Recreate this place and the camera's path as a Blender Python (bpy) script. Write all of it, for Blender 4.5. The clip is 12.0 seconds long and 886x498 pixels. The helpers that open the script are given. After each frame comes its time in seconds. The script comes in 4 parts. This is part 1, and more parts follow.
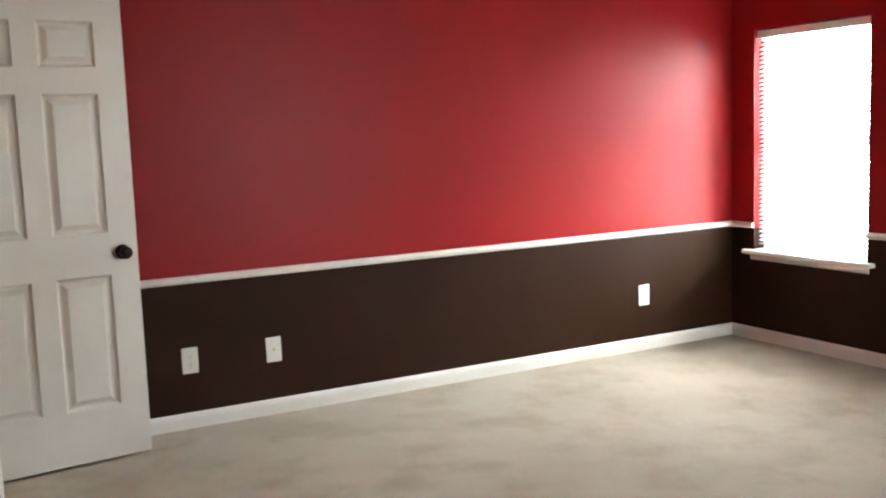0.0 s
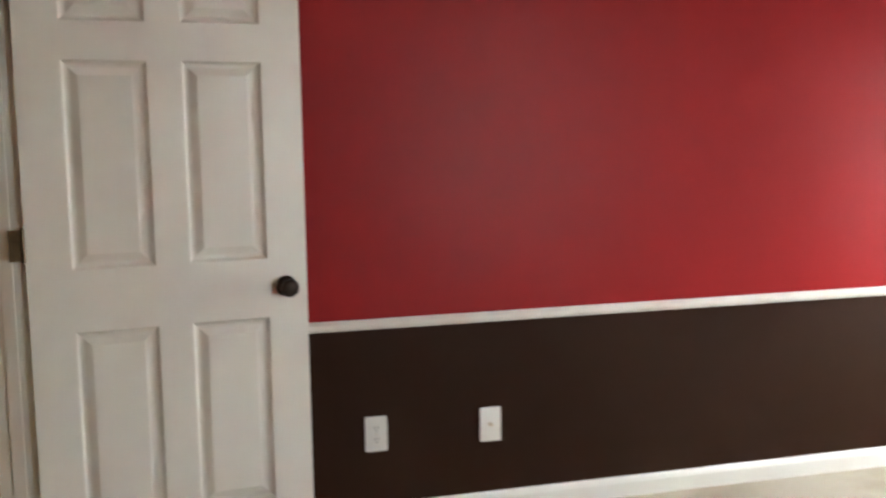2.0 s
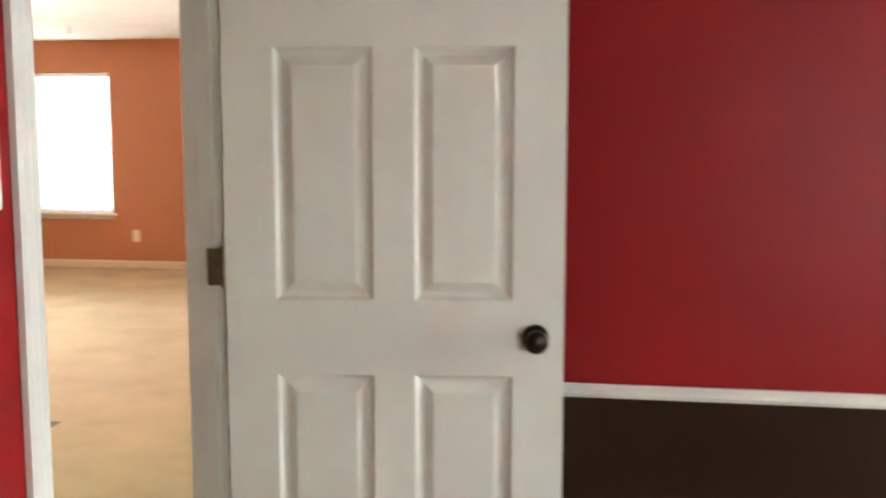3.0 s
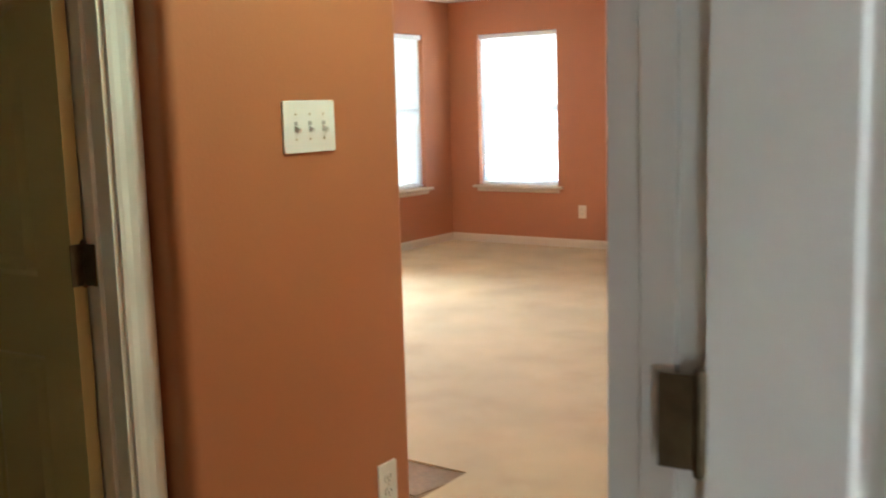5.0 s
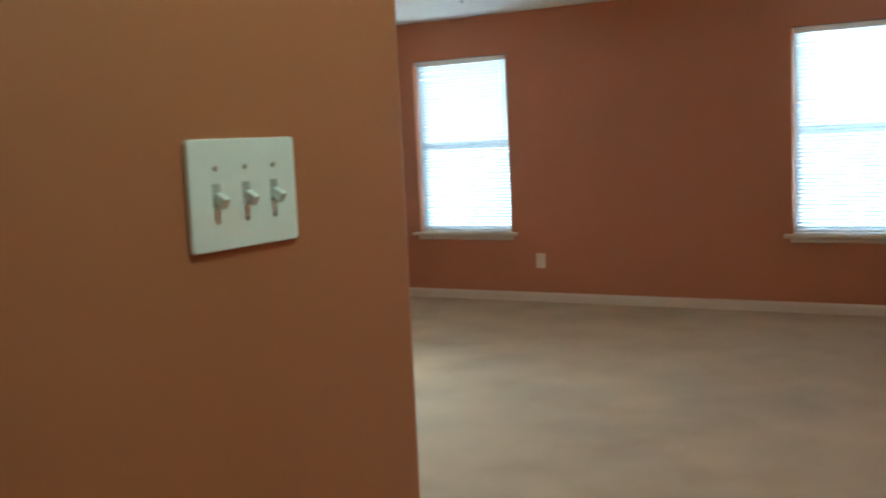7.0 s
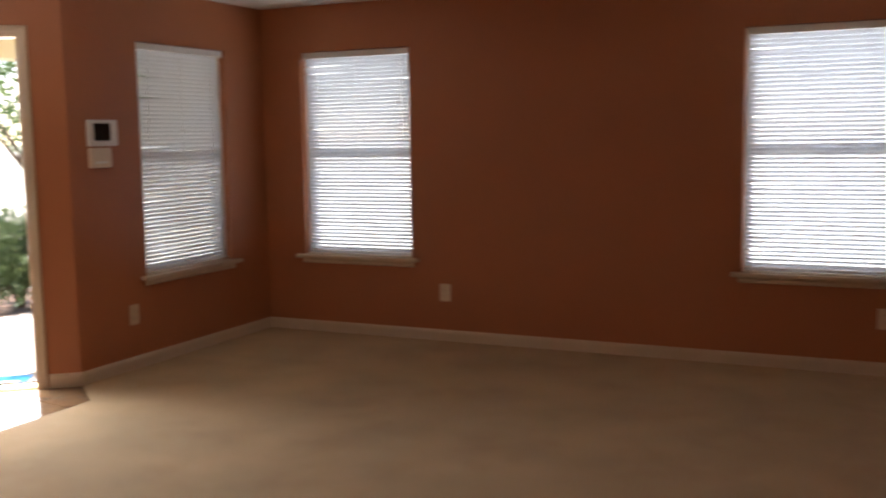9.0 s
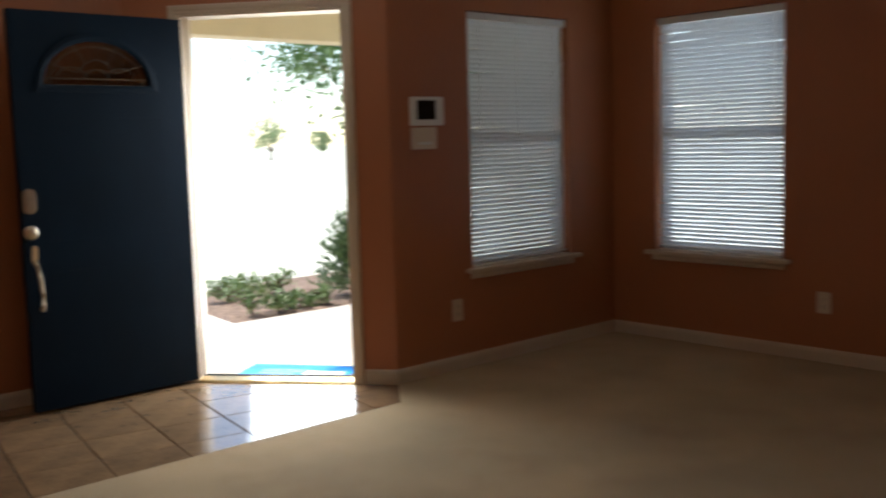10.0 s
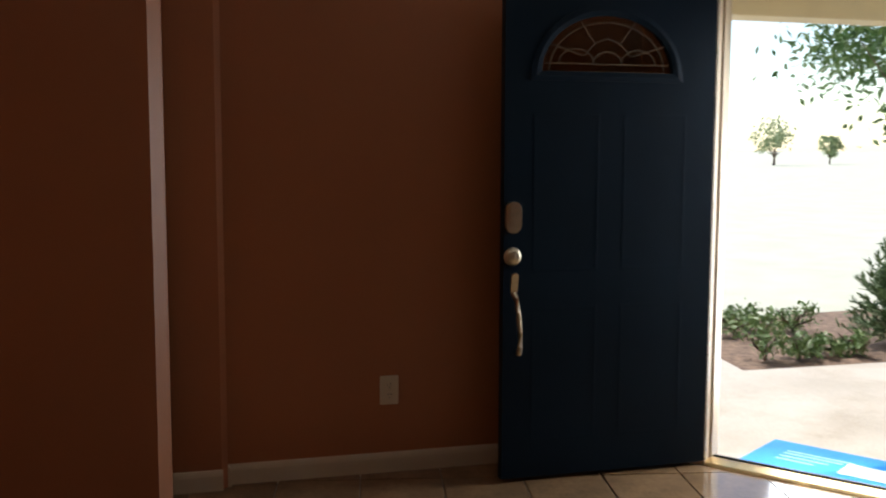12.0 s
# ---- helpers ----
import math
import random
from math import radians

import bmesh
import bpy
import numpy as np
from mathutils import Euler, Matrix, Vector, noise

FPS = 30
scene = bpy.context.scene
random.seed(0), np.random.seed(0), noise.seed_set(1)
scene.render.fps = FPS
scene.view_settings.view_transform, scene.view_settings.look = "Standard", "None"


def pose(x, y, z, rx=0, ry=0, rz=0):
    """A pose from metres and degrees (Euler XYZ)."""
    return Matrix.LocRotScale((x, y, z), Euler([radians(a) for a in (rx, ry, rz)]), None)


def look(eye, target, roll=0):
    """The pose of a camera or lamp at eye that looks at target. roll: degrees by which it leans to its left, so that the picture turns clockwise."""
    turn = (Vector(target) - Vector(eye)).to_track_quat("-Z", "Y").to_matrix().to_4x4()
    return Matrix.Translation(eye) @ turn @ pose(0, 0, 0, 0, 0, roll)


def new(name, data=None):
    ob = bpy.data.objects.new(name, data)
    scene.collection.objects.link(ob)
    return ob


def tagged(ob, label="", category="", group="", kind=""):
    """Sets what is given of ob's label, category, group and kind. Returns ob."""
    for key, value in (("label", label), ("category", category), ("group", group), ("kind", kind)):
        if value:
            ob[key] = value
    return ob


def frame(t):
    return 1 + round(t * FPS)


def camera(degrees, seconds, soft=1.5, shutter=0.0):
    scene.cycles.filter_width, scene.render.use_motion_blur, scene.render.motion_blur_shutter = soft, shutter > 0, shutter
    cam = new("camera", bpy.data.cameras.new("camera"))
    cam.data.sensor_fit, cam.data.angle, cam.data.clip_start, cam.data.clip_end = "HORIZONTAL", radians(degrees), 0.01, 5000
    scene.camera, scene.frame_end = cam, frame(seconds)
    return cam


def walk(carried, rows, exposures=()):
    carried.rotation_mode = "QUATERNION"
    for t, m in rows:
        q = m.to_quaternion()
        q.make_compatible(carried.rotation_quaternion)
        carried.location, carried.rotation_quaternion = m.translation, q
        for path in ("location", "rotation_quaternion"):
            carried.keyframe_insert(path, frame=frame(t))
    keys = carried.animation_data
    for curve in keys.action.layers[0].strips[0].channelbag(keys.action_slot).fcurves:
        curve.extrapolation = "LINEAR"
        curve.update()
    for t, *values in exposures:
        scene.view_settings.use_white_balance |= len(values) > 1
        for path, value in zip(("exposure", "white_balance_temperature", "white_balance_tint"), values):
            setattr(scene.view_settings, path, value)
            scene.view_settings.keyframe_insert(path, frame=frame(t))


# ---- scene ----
cam = camera(48.0, 12.0, soft=2.0, shutter=0.4)
PATH = [
    (0, (1.331, -4.784, 1.4), (2.269, -3.034, 1.159), -2.1),
    (0.5, (1.333, -4.381, 1.381), (2.339, -2.669, 1.141), -1.5),
    (1, (1.435, -4.076, 1.364), (2.402, -2.341, 1.127), -1.0),
    (1.5, (1.634, -3.788, 1.371), (2.416, -1.962, 1.138), -1.0),
    (2, (1.823, -3.386, 1.378), (2.337, -1.467, 1.147), -0.9),
    (2.5, (2.063, -2.982, 1.379), (2.199, -1.001, 1.159), -0.65),
    (3, (2.293, -2.635, 1.391), (1.981, -0.672, 1.167), 0.0),
    (3.5, (2.218, -2.248, 1.376), (1.658, -0.342, 1.145), 0.3),
    (3.7, (2.187, -2.099, 1.391), (1.521, -0.229, 1.142), 0.1),
    (5.3, (1.593, -1.095, 1.368), (0.402, 0.488, 1.09), -2.4),
    (5.5, (1.524, -1.028, 1.365), (0.303, 0.532, 1.092), -3.1),
    (6, (1.356, -0.829, 1.36), (0.094, 0.7, 1.098), -4.2),
    (6.5, (1.135, -0.599, 1.346), (-0.053, 0.994, 1.121), -4.5),
    (7, (0.818, -0.284, 1.384), (-0.173, 1.44, 1.166), -2.7),
    (7.2, (0.744, -0.159, 1.38), (-0.169, 1.609, 1.175), -2.5),
    (8.8, (0.411, 0.769, 1.454), (-0.34, 2.61, 1.231), -0.9),
    (9, (0.364, 0.969, 1.448), (-0.482, 2.767, 1.221), -0.9),
    (9.5, (0.341, 1.473, 1.387), (-0.836, 3.075, 1.168), -1.5),
    (10, (0.063, 1.834, 1.339), (-1.394, 3.187, 1.119), -1.6),
    (10.5, (-0.278, 2.081, 1.377), (-1.953, 3.148, 1.141), -1.4),
    (11, (-0.477, 2.116, 1.428), (-2.286, 2.937, 1.195), -1.2),
    (11.5, (-0.78, 2.234, 1.411), (-2.664, 2.869, 1.195), -0.9),
    (12, (-1.228, 2.405, 1.365), (-3.149, 2.923, 1.16), 0.2),
]
walk(cam, [(t, look(eye, target, roll)) for t, eye, target, roll in PATH], [(0.0, 4.15, 6500, 7), (1.0, 3.8, 6500, 8), (1.8, 4.0, 6500, 8), (2.5, 4.7, 6500, 7), (3.6, 4.1, 6300, 3), (5.4, 4.05, 5700, 3), (6.5, 3.6, 5300, -2), (7.2, 2.85, 4950, -8), (8.8, 2.05, 6850, 22), (9.5, 1.4, 6650, 14), (10.5, 0.68, 6100, 10), (12.0, 0.44, 6450, 11)])

# ---------------------------------------------------------------- light
world = bpy.data.worlds.new("sky")
scene.world = world
world.use_nodes = True
SUN_EL, SUN_ROT = radians(50), radians(263)
wn = world.node_tree.nodes
sky = wn.new("ShaderNodeTexSky")
sky.sky_type, sky.sun_disc = "NISHITA", False
sky.sun_elevation, sky.sun_rotation = SUN_EL, SUN_ROT
sky.dust_density = 0.3
world.node_tree.links.new(sky.outputs[0], wn["Background"].inputs[0])
wn["Background"].inputs[1].default_value = 0.15


def lamp(name, kind, energy, m, color=(1, 1, 1), size=None, angle=None):
    data = bpy.data.lights.new(name, kind)
    data.energy, data.color = energy, color
    if size:
        data.shape, data.size, data.size_y = "RECTANGLE", size[0], size[1]
    if angle is not None:
        data.angle = angle
    ob = new(name, data)
    ob.matrix_world = m
    return ob


sun_dir = Vector((math.sin(SUN_ROT) * math.cos(SUN_EL), math.cos(SUN_ROT) * math.cos(SUN_EL), math.sin(SUN_EL)))
lamp("sun", "SUN", 5.0, look(sun_dir * 30, (0, 0, 0)), (1.0, 0.95, 0.87), angle=radians(0.6))

# ---------------------------------------------------------------- plan (metres)
RED_X0, RED_X1, RED_Y0 = 1.405, 6.034, -6.2
WALL = 0.115
DOOR_S, DOOR_N = -1.168, -0.335
CEIL = 2.40
RED_Z = -0.015
LIV_X0, LIV_X1, LIV_Y1 = -4.075, 0.72, 7.26
FOY_X = -5.25
KINK = Vector((-4.075, 5.31))
FDIR = Vector((-0.786, -0.618))
SW_X, SW_Y0, SW_Y1 = 0.039, 0.178, 0.98
BATH_X = -0.05
TILE_X, TILE_Y = -3.76, 1.775

# daylight standing in the window openings
lamp("daylight_red_room", "AREA", 11.5, look((RED_X1 + 0.22, -0.62, 1.3), (0, -0.62, 1.3)), (0.93, 0.97, 1.0), size=(0.95, 1.5))
lamp("daylight_red_room_2", "AREA", 3.4, look((5.0, RED_Y0 - 0.10, 1.3), (4.6, 0, 1.3)), (0.93, 0.97, 1.0), size=(0.9, 1.4))
lamp("daylight_front_door", "AREA", 30, look((-4.90, 5.28, 1.0), (-3.2, 3.8, 0.3)), (0.86, 0.94, 1.0), size=(0.75, 1.8))
lamp("daylight_north_1", "AREA", 3, look((-3.29, LIV_Y1 + 0.22, 1.35), (-3.29, 0, 1.35)), (0.86, 0.94, 1.0), size=(1.0, 1.55))
lamp("daylight_north_2", "AREA", 5, look((-0.11, LIV_Y1 + 0.22, 1.35), (-0.11, 0, 1.35)), (0.86, 0.94, 1.0), size=(1.0, 1.55))


# ---------------------------------------------------------------- materials
def material(name, color, rough=0.6, metal=0.0, var=0.12, scale=3.0, grain=0.0, grain_scale=300.0, bump=0.0, bump_scale=150.0,
             spec=0.5, per_piece=0.0, sheen=0.0, transmission=0.0, tint=None, stain=None):
    m = bpy.data.materials.new(name)
    m.use_nodes = True
    nt = m.node_tree
    n, link = nt.nodes, nt.links.new
    bsdf = n["Principled BSDF"]
    bsdf.inputs["Roughness"].default_value = rough
    bsdf.inputs["Metallic"].default_value = metal
    bsdf.inputs["Specular IOR Level"].default_value = spec
    bsdf.inputs["Sheen Weight"].default_value = sheen
    bsdf.inputs["Transmission Weight"].default_value = transmission
    coord = n.new("ShaderNodeTexCoord")
    big = n.new("ShaderNodeTexNoise")
    big.inputs["Scale"].default_value, big.inputs["Detail"].default_value = scale, 4.0
    link(coord.outputs["Object"], big.inputs["Vector"])
    ramp = n.new("ShaderNodeValToRGB")
    second = tint or tuple(c * (1 - var) for c in color)
    first = color if tint else tuple(min(1, c * (1 + var)) for c in color)
    ramp.color_ramp.elements[0].color, ramp.color_ramp.elements[1].color = (*second, 1), (*first, 1)
    ramp.color_ramp.elements[0].position, ramp.color_ramp.elements[1].position = 0.32, 0.68
    link(big.outputs["Fac"], ramp.inputs["Fac"])
    out = ramp.outputs["Color"]
    if grain:
        small = n.new("ShaderNodeTexNoise")
        small.inputs["Scale"].default_value, small.inputs["Detail"].default_value = grain_scale, 3.0
        link(coord.outputs["Object"], small.inputs["Vector"])
        mix = n.new("ShaderNodeMix")
        mix.data_type, mix.blend_type = "RGBA", "OVERLAY"
        mix.inputs["Factor"].default_value = grain
        link(out, mix.inputs[6])
        link(small.outputs["Fac"], mix.inputs[7])
        out = mix.outputs[2]
    if stain:
        blot = n.new("ShaderNodeTexNoise")
        blot.inputs["Scale"].default_value, blot.inputs["Detail"].default_value = stain[0], 7.0
        blot.inputs["Roughness"].default_value = 0.62
        link(coord.outputs["Object"], blot.inputs["Vector"])
        cut = n.new("ShaderNodeMapRange")
        cut.inputs["From Min"].default_value, cut.inputs["From Max"].default_value = 0.48, 0.68
        cut.inputs["To Max"].default_value = stain[1]
        link(blot.outputs["Fac"], cut.inputs["Value"])
        worn = n.new("ShaderNodeMix")
        worn.data_type, worn.blend_type = "RGBA", "MULTIPLY"
        worn.inputs[7].default_value = (*stain[2], 1)
        link(cut.outputs["Result"], worn.inputs["Factor"])
        link(out, worn.inputs[6])
        out = worn.outputs[2]
    if per_piece:
        info = n.new("ShaderNodeObjectInfo")
        rng = n.new("ShaderNodeMapRange")
        rng.inputs["To Min"].default_value, rng.inputs["To Max"].default_value = 1 - per_piece, 1 + per_piece
        link(info.outputs["Random"], rng.inputs["Value"])
        hsv = n.new("ShaderNodeHueSaturation")
        link(rng.outputs["Result"], hsv.inputs["Value"])
        link(out, hsv.inputs["Color"])
        out = hsv.outputs["Color"]
    link(out, bsdf.inputs["Base Color"])
    if bump:
        bn = n.new("ShaderNodeTexNoise")
        bn.inputs["Scale"].default_value, bn.inputs["Detail"].default_value = bump_scale, 4.0
        link(coord.outputs["Object"], bn.inputs["Vector"])
        b = n.new("ShaderNodeBump")
        b.inputs["Strength"].default_value, b.inputs["Distance"].default_value = bump, 0.004
        link(bn.outputs["Fac"], b.inputs["Height"])
        link(b.outputs["Normal"], bsdf.inputs["Normal"])
    return m


M_RED = material("red_wall_paint", (0.29, 0.010, 0.011), 0.38, var=0.06, scale=1.2, bump=0.12, bump_scale=110, spec=0.18)
M_BROWN = material("brown_wall_paint", (0.030, 0.0122, 0.0060), 0.5, var=0.10, scale=1.2, bump=0.10, bump_scale=110, spec=0.08)
M_ORANGE = material("terracotta_wall_paint", (0.43, 0.158, 0.066), 0.45, var=0.05, scale=1.0, bump=0.12, bump_scale=110)
M_WHITE = material("white_trim_paint", (0.76, 0.73, 0.67), 0.38, var=0.03, scale=4, bump=0.03, bump_scale=60)
# Cream trim with the terracotta walls' orange bounce put into its colour.
M_CREAM = material("cream_bounce_trim_paint", (0.63, 0.51, 0.37), 0.42, var=0.04, scale=4, bump=0.03, bump_scale=60)
M_BEIGE = material("beige_plastic", (0.72, 0.60, 0.46), 0.35, var=0.02)
M_DOOR = material("white_door_paint", (0.72, 0.68, 0.61), 0.36, var=0.02, scale=3, bump=0.05, bump_scale=220)
M_CEIL = material("ceiling_paint", (0.78, 0.75, 0.68), 0.8, var=0.03, bump=0.35, bump_scale=160)
M_CARPET = material("beige_carpet", (0.48, 0.420, 0.310), 0.95, scale=1.7, grain=0.55, grain_scale=420, bump=0.9, bump_scale=330, spec=0.1, sheen=0.25, tint=(0.40, 0.335, 0.235), stain=(2.9, 0.65, (0.68, 0.58, 0.44)))
M_CARPET2 = material("tan_carpet", (0.55, 0.37, 0.18), 0.95, scale=1.8, grain=0.55, grain_scale=420, bump=0.9, bump_scale=330, spec=0.1, sheen=0.25, tint=(0.43, 0.30, 0.145), stain=(2.6, 0.35, (0.70, 0.60, 0.48)))
M_TILE = material("brown_ceramic_tile", (0.28, 0.165, 0.085), 0.16, scale=6, grain=0.3, grain_scale=60, bump=0.06, bump_scale=25, per_piece=0.12, tint=(0.19, 0.115, 0.062))
M_GROUT = material("grout", (0.17, 0.12, 0.08), 0.9, var=0.2, scale=30)
M_BLUE = material("dark_blue_door_paint", (0.0026, 0.0110, 0.023), 0.5, var=0.12, scale=3, bump=0.06, bump_scale=90, spec=0.14)
M_PLATE = material("white_plastic", (0.80, 0.78, 0.73), 0.32, var=0.01)
# Grey for the toggle slots: the lever's shadow is put into the colour.
M_SLOT_SHADE = material("slot_shade_grey", (0.42, 0.40, 0.36), 0.5)
M_HINGE = material("aged_bronze", (0.12, 0.085, 0.045), 0.42, metal=0.7, var=0.2, scale=40)
M_DARK = material("dark_bronze", (0.035, 0.025, 0.02), 0.28, metal=0.9, var=0.2, scale=40)
M_SLOT = material("dark_slot", (0.03, 0.025, 0.02), 0.6)
M_NICKEL = material("satin_nickel", (0.62, 0.52, 0.38), 0.3, metal=1.0, var=0.08, scale=30)
M_VINYL = material("white_vinyl", (0.78, 0.78, 0.76), 0.4, var=0.02)
M_CONC = material("porch_concrete", (0.52, 0.48, 0.43), 0.85, scale=1.6, grain=0.3, grain_scale=120, bump=0.3, bump_scale=70, tint=(0.42, 0.38, 0.33), stain=(2.4, 0.5, (0.72, 0.66, 0.58)))
# Grass far paler than its own green: the outdoor glare is in the colour.
M_GLARE_GRASS = material("lawn", (0.52, 0.52, 0.42), 0.9, scale=1.4, grain=0.5, grain_scale=60, bump=0.6, bump_scale=40, tint=(0.46, 0.46, 0.36))
M_MULCH = material("mulch", (0.17, 0.11, 0.075), 0.95, var=0.4, scale=18, grain=0.5, grain_scale=60, bump=0.8, bump_scale=40)
M_LEAF = material("shrub_leaves", (0.15, 0.26, 0.07), 0.5, scale=9, tint=(0.07, 0.14, 0.035))
# Lighter copy of the leaf green, with sunlight put into the colour.
M_LIT_BED_LEAF = material("bedding_leaves_painted_sunlit", (0.21, 0.31, 0.11), 0.5, scale=9, tint=(0.13, 0.21, 0.07))
M_JUNIPER = material("evergreen_needles", (0.135, 0.205, 0.085), 0.6, scale=6, tint=(0.08, 0.13, 0.055))
# Far foliage paled in its colour to carry the bright haze outdoors.
M_PALE_LEAF = material("glare_pale_far_leaves", (0.36, 0.42, 0.22), 0.6, scale=2, tint=(0.26, 0.33, 0.14))
M_BARK = material("bark", (0.14, 0.10, 0.07), 0.9, var=0.3, scale=12, bump=0.6, bump_scale=40)
M_MAT = material("blue_doormat", (0.02, 0.26, 0.75), 0.55, var=0.08, scale=8, grain=0.3, grain_scale=200, bump=0.3, bump_scale=200)
M_BEAM = material("cream_porch_paint", (0.66, 0.56, 0.36), 0.7, var=0.05)
M_STUCCO = material("tan_outside_wall", (0.45, 0.36, 0.27), 0.9, var=0.08, bump=0.4, bump_scale=60)
M_BATH = material("cream_bathroom_paint", (0.62, 0.56, 0.38), 0.6, var=0.04)
M_BDOOR = material("cream_door_paint", (0.47, 0.385, 0.18), 0.4, var=0.02, scale=3, bump=0.05, bump_scale=220)
M_SCREEN = material("dark_screen", (0.012, 0.014, 0.016), 0.12, var=0.05)
M_PRINT = material("pale_blue_print", (0.35, 0.62, 0.85), 0.6, var=0.05)
M_LEAD = material("lead_came", (0.20, 0.15, 0.10), 0.38, metal=0.9, var=0.2, scale=40)
M_BRASS = material("brass_strip", (0.70, 0.50, 0.24), 0.32, metal=1.0, var=0.1, scale=20)


def slat_material():
    m = bpy.data.materials.new("blind_slat_vinyl")
    m.use_nodes = True
    nt = m.node_tree
    n, link = nt.nodes, nt.links.new
    bsdf = n["Principled BSDF"]
    bsdf.inputs["Base Color"].default_value = (0.79, 0.82, 0.85, 1)
    bsdf.inputs["Roughness"].default_value = 0.45
    tr = n.new("ShaderNodeBsdfTranslucent")
    tr.inputs["Color"].default_value = (0.76, 0.82, 0.88, 1)
    mix = n.new("ShaderNodeMixShader")
    mix.inputs[0].default_value = 0.06
    link(bsdf.outputs[0], mix.inputs[1])
    link(tr.outputs[0], mix.inputs[2])
    link(mix.outputs[0], n["Material Output"].inputs[0])
    return m


def glass_material(name, rough=0.0, color=(0.96, 0.98, 0.97)):
    m = bpy.data.materials.new(name)
    m.use_nodes = True
    b = m.node_tree.nodes["Principled BSDF"]
    b.inputs["Base Color"].default_value = (*color, 1)
    b.inputs["Roughness"].default_value = rough
    b.inputs["Transmission Weight"].default_value = 1.0
    b.inputs["IOR"].default_value = 1.45
    return m


def glow_material(name, color, strength):
    m = bpy.data.materials.new(name)
    m.use_nodes = True
    b = m.node_tree.nodes["Principled BSDF"]
    b.inputs["Base Color"].default_value = (*color, 1)
    b.inputs["Emission Color"].default_value = (*color, 1)
    b.inputs["Emission Strength"].default_value = strength
    return m


M_SLAT = slat_material()
M_GLASS = glass_material("window_glass")
M_LITE = glass_material("bevelled_glass", 0.12, (0.5, 0.42, 0.3))


# ---------------------------------------------------------------- mesh helpers
def link_mesh(name, bm, mats, m=None, bevel=0.0, smooth=False):
    bmesh.ops.recalc_face_normals(bm, faces=bm.faces)
    if bevel:
        bmesh.ops.bevel(bm, geom=[e for e in bm.edges if len(e.link_faces) == 2 and e.calc_face_angle(0) > 0.5], offset=bevel, segments=2, affect="EDGES", profile=0.6)
    data = bpy.data.meshes.new(name)
    bm.to_mesh(data)
    bm.free()
    for one in mats if isinstance(mats, (list, tuple)) else [mats]:
        data.materials.append(one)
    if smooth:
        data.shade_smooth()
        data.set_sharp_from_angle(angle=radians(40))
    ob = new(name, data)
    if m is not None:
        ob.matrix_world = m
    return ob


def part(name, bm, mats, parent, label="", bevel=0.0, smooth=False, m=None):
    ob = link_mesh(name, bm, mats, None, bevel, smooth)
    ob.parent = parent
    if m is not None:
        ob.matrix_local = m
    if label:
        tagged(ob, label)
    return ob


def empty(name, m):
    ob = new(name)
    ob.empty_display_size = 0.1
    ob.matrix_world = m
    return ob


def box(x0, x1, y0, y1, z0, z1, bm=None):
    bm = bm or bmesh.new()
    bmesh.ops.create_cube(bm, size=1.0, matrix=Matrix.Translation(((x0 + x1) / 2, (y0 + y1) / 2, (z0 + z1) / 2)) @ Matrix.Diagonal((x1 - x0, y1 - y0, z1 - z0, 1)))
    return bm


def lathe(profile, segments=24, bm=None, axis="z"):
    """Turns (radius, height) pairs about an axis."""
    bm = bm or bmesh.new()
    rings = []
    for r, h in profile:
        ring = []
        for k in range(segments):
            a = 2 * math.pi * k / segments
            c, s = r * math.cos(a), r * math.sin(a)
            ring.append(bm.verts.new((c, s, h) if axis == "z" else ((c, -h, s) if axis == "y" else (h, c, s))))
        rings.append(ring)
    for a, b in zip(rings, rings[1:]):
        for k in range(segments):
            bm.faces.new((a[k], a[(k + 1) % segments], b[(k + 1) % segments], b[k]))
    bm.faces.new(rings[0])
    bm.faces.new(rings[-1])
    return bm


def prism(outline, depth, bm=None):
    """An outline in x and z, pushed along y from 0 to depth."""
    bm = bm or bmesh.new()
    a = [bm.verts.new((x, 0, z)) for x, z in outline]
    b = [bm.verts.new((x, depth, z)) for x, z in outline]
    bm.faces.new(a)
    bm.faces.new(b)
    for k in range(len(a)):
        j = (k + 1) % len(a)
        bm.faces.new((a[k], a[j], b[j], b[k]))
    return bm


def run(profile, length, bm=None):
    """A moulding: a profile in y (out from the wall) and z, pushed along x."""
    bm = bm or bmesh.new()
    a = [bm.verts.new((0, y, z)) for y, z in profile]
    b = [bm.verts.new((length, y, z)) for y, z in profile]
    bm.faces.new(a)
    bm.faces.new(b)
    for k in range(len(a)):
        j = (k + 1) % len(a)
        bm.faces.new((a[k], a[j], b[j], b[k]))
    return bm


def along(p0, p1, z=0.0):
    """A frame at p0 whose x runs to p1; its y points to the left of that way."""
    d = Vector(p1) - Vector(p0)
    return pose(p0[0], p0[1], z, 0, 0, math.degrees(math.atan2(d.y, d.x))), d.length


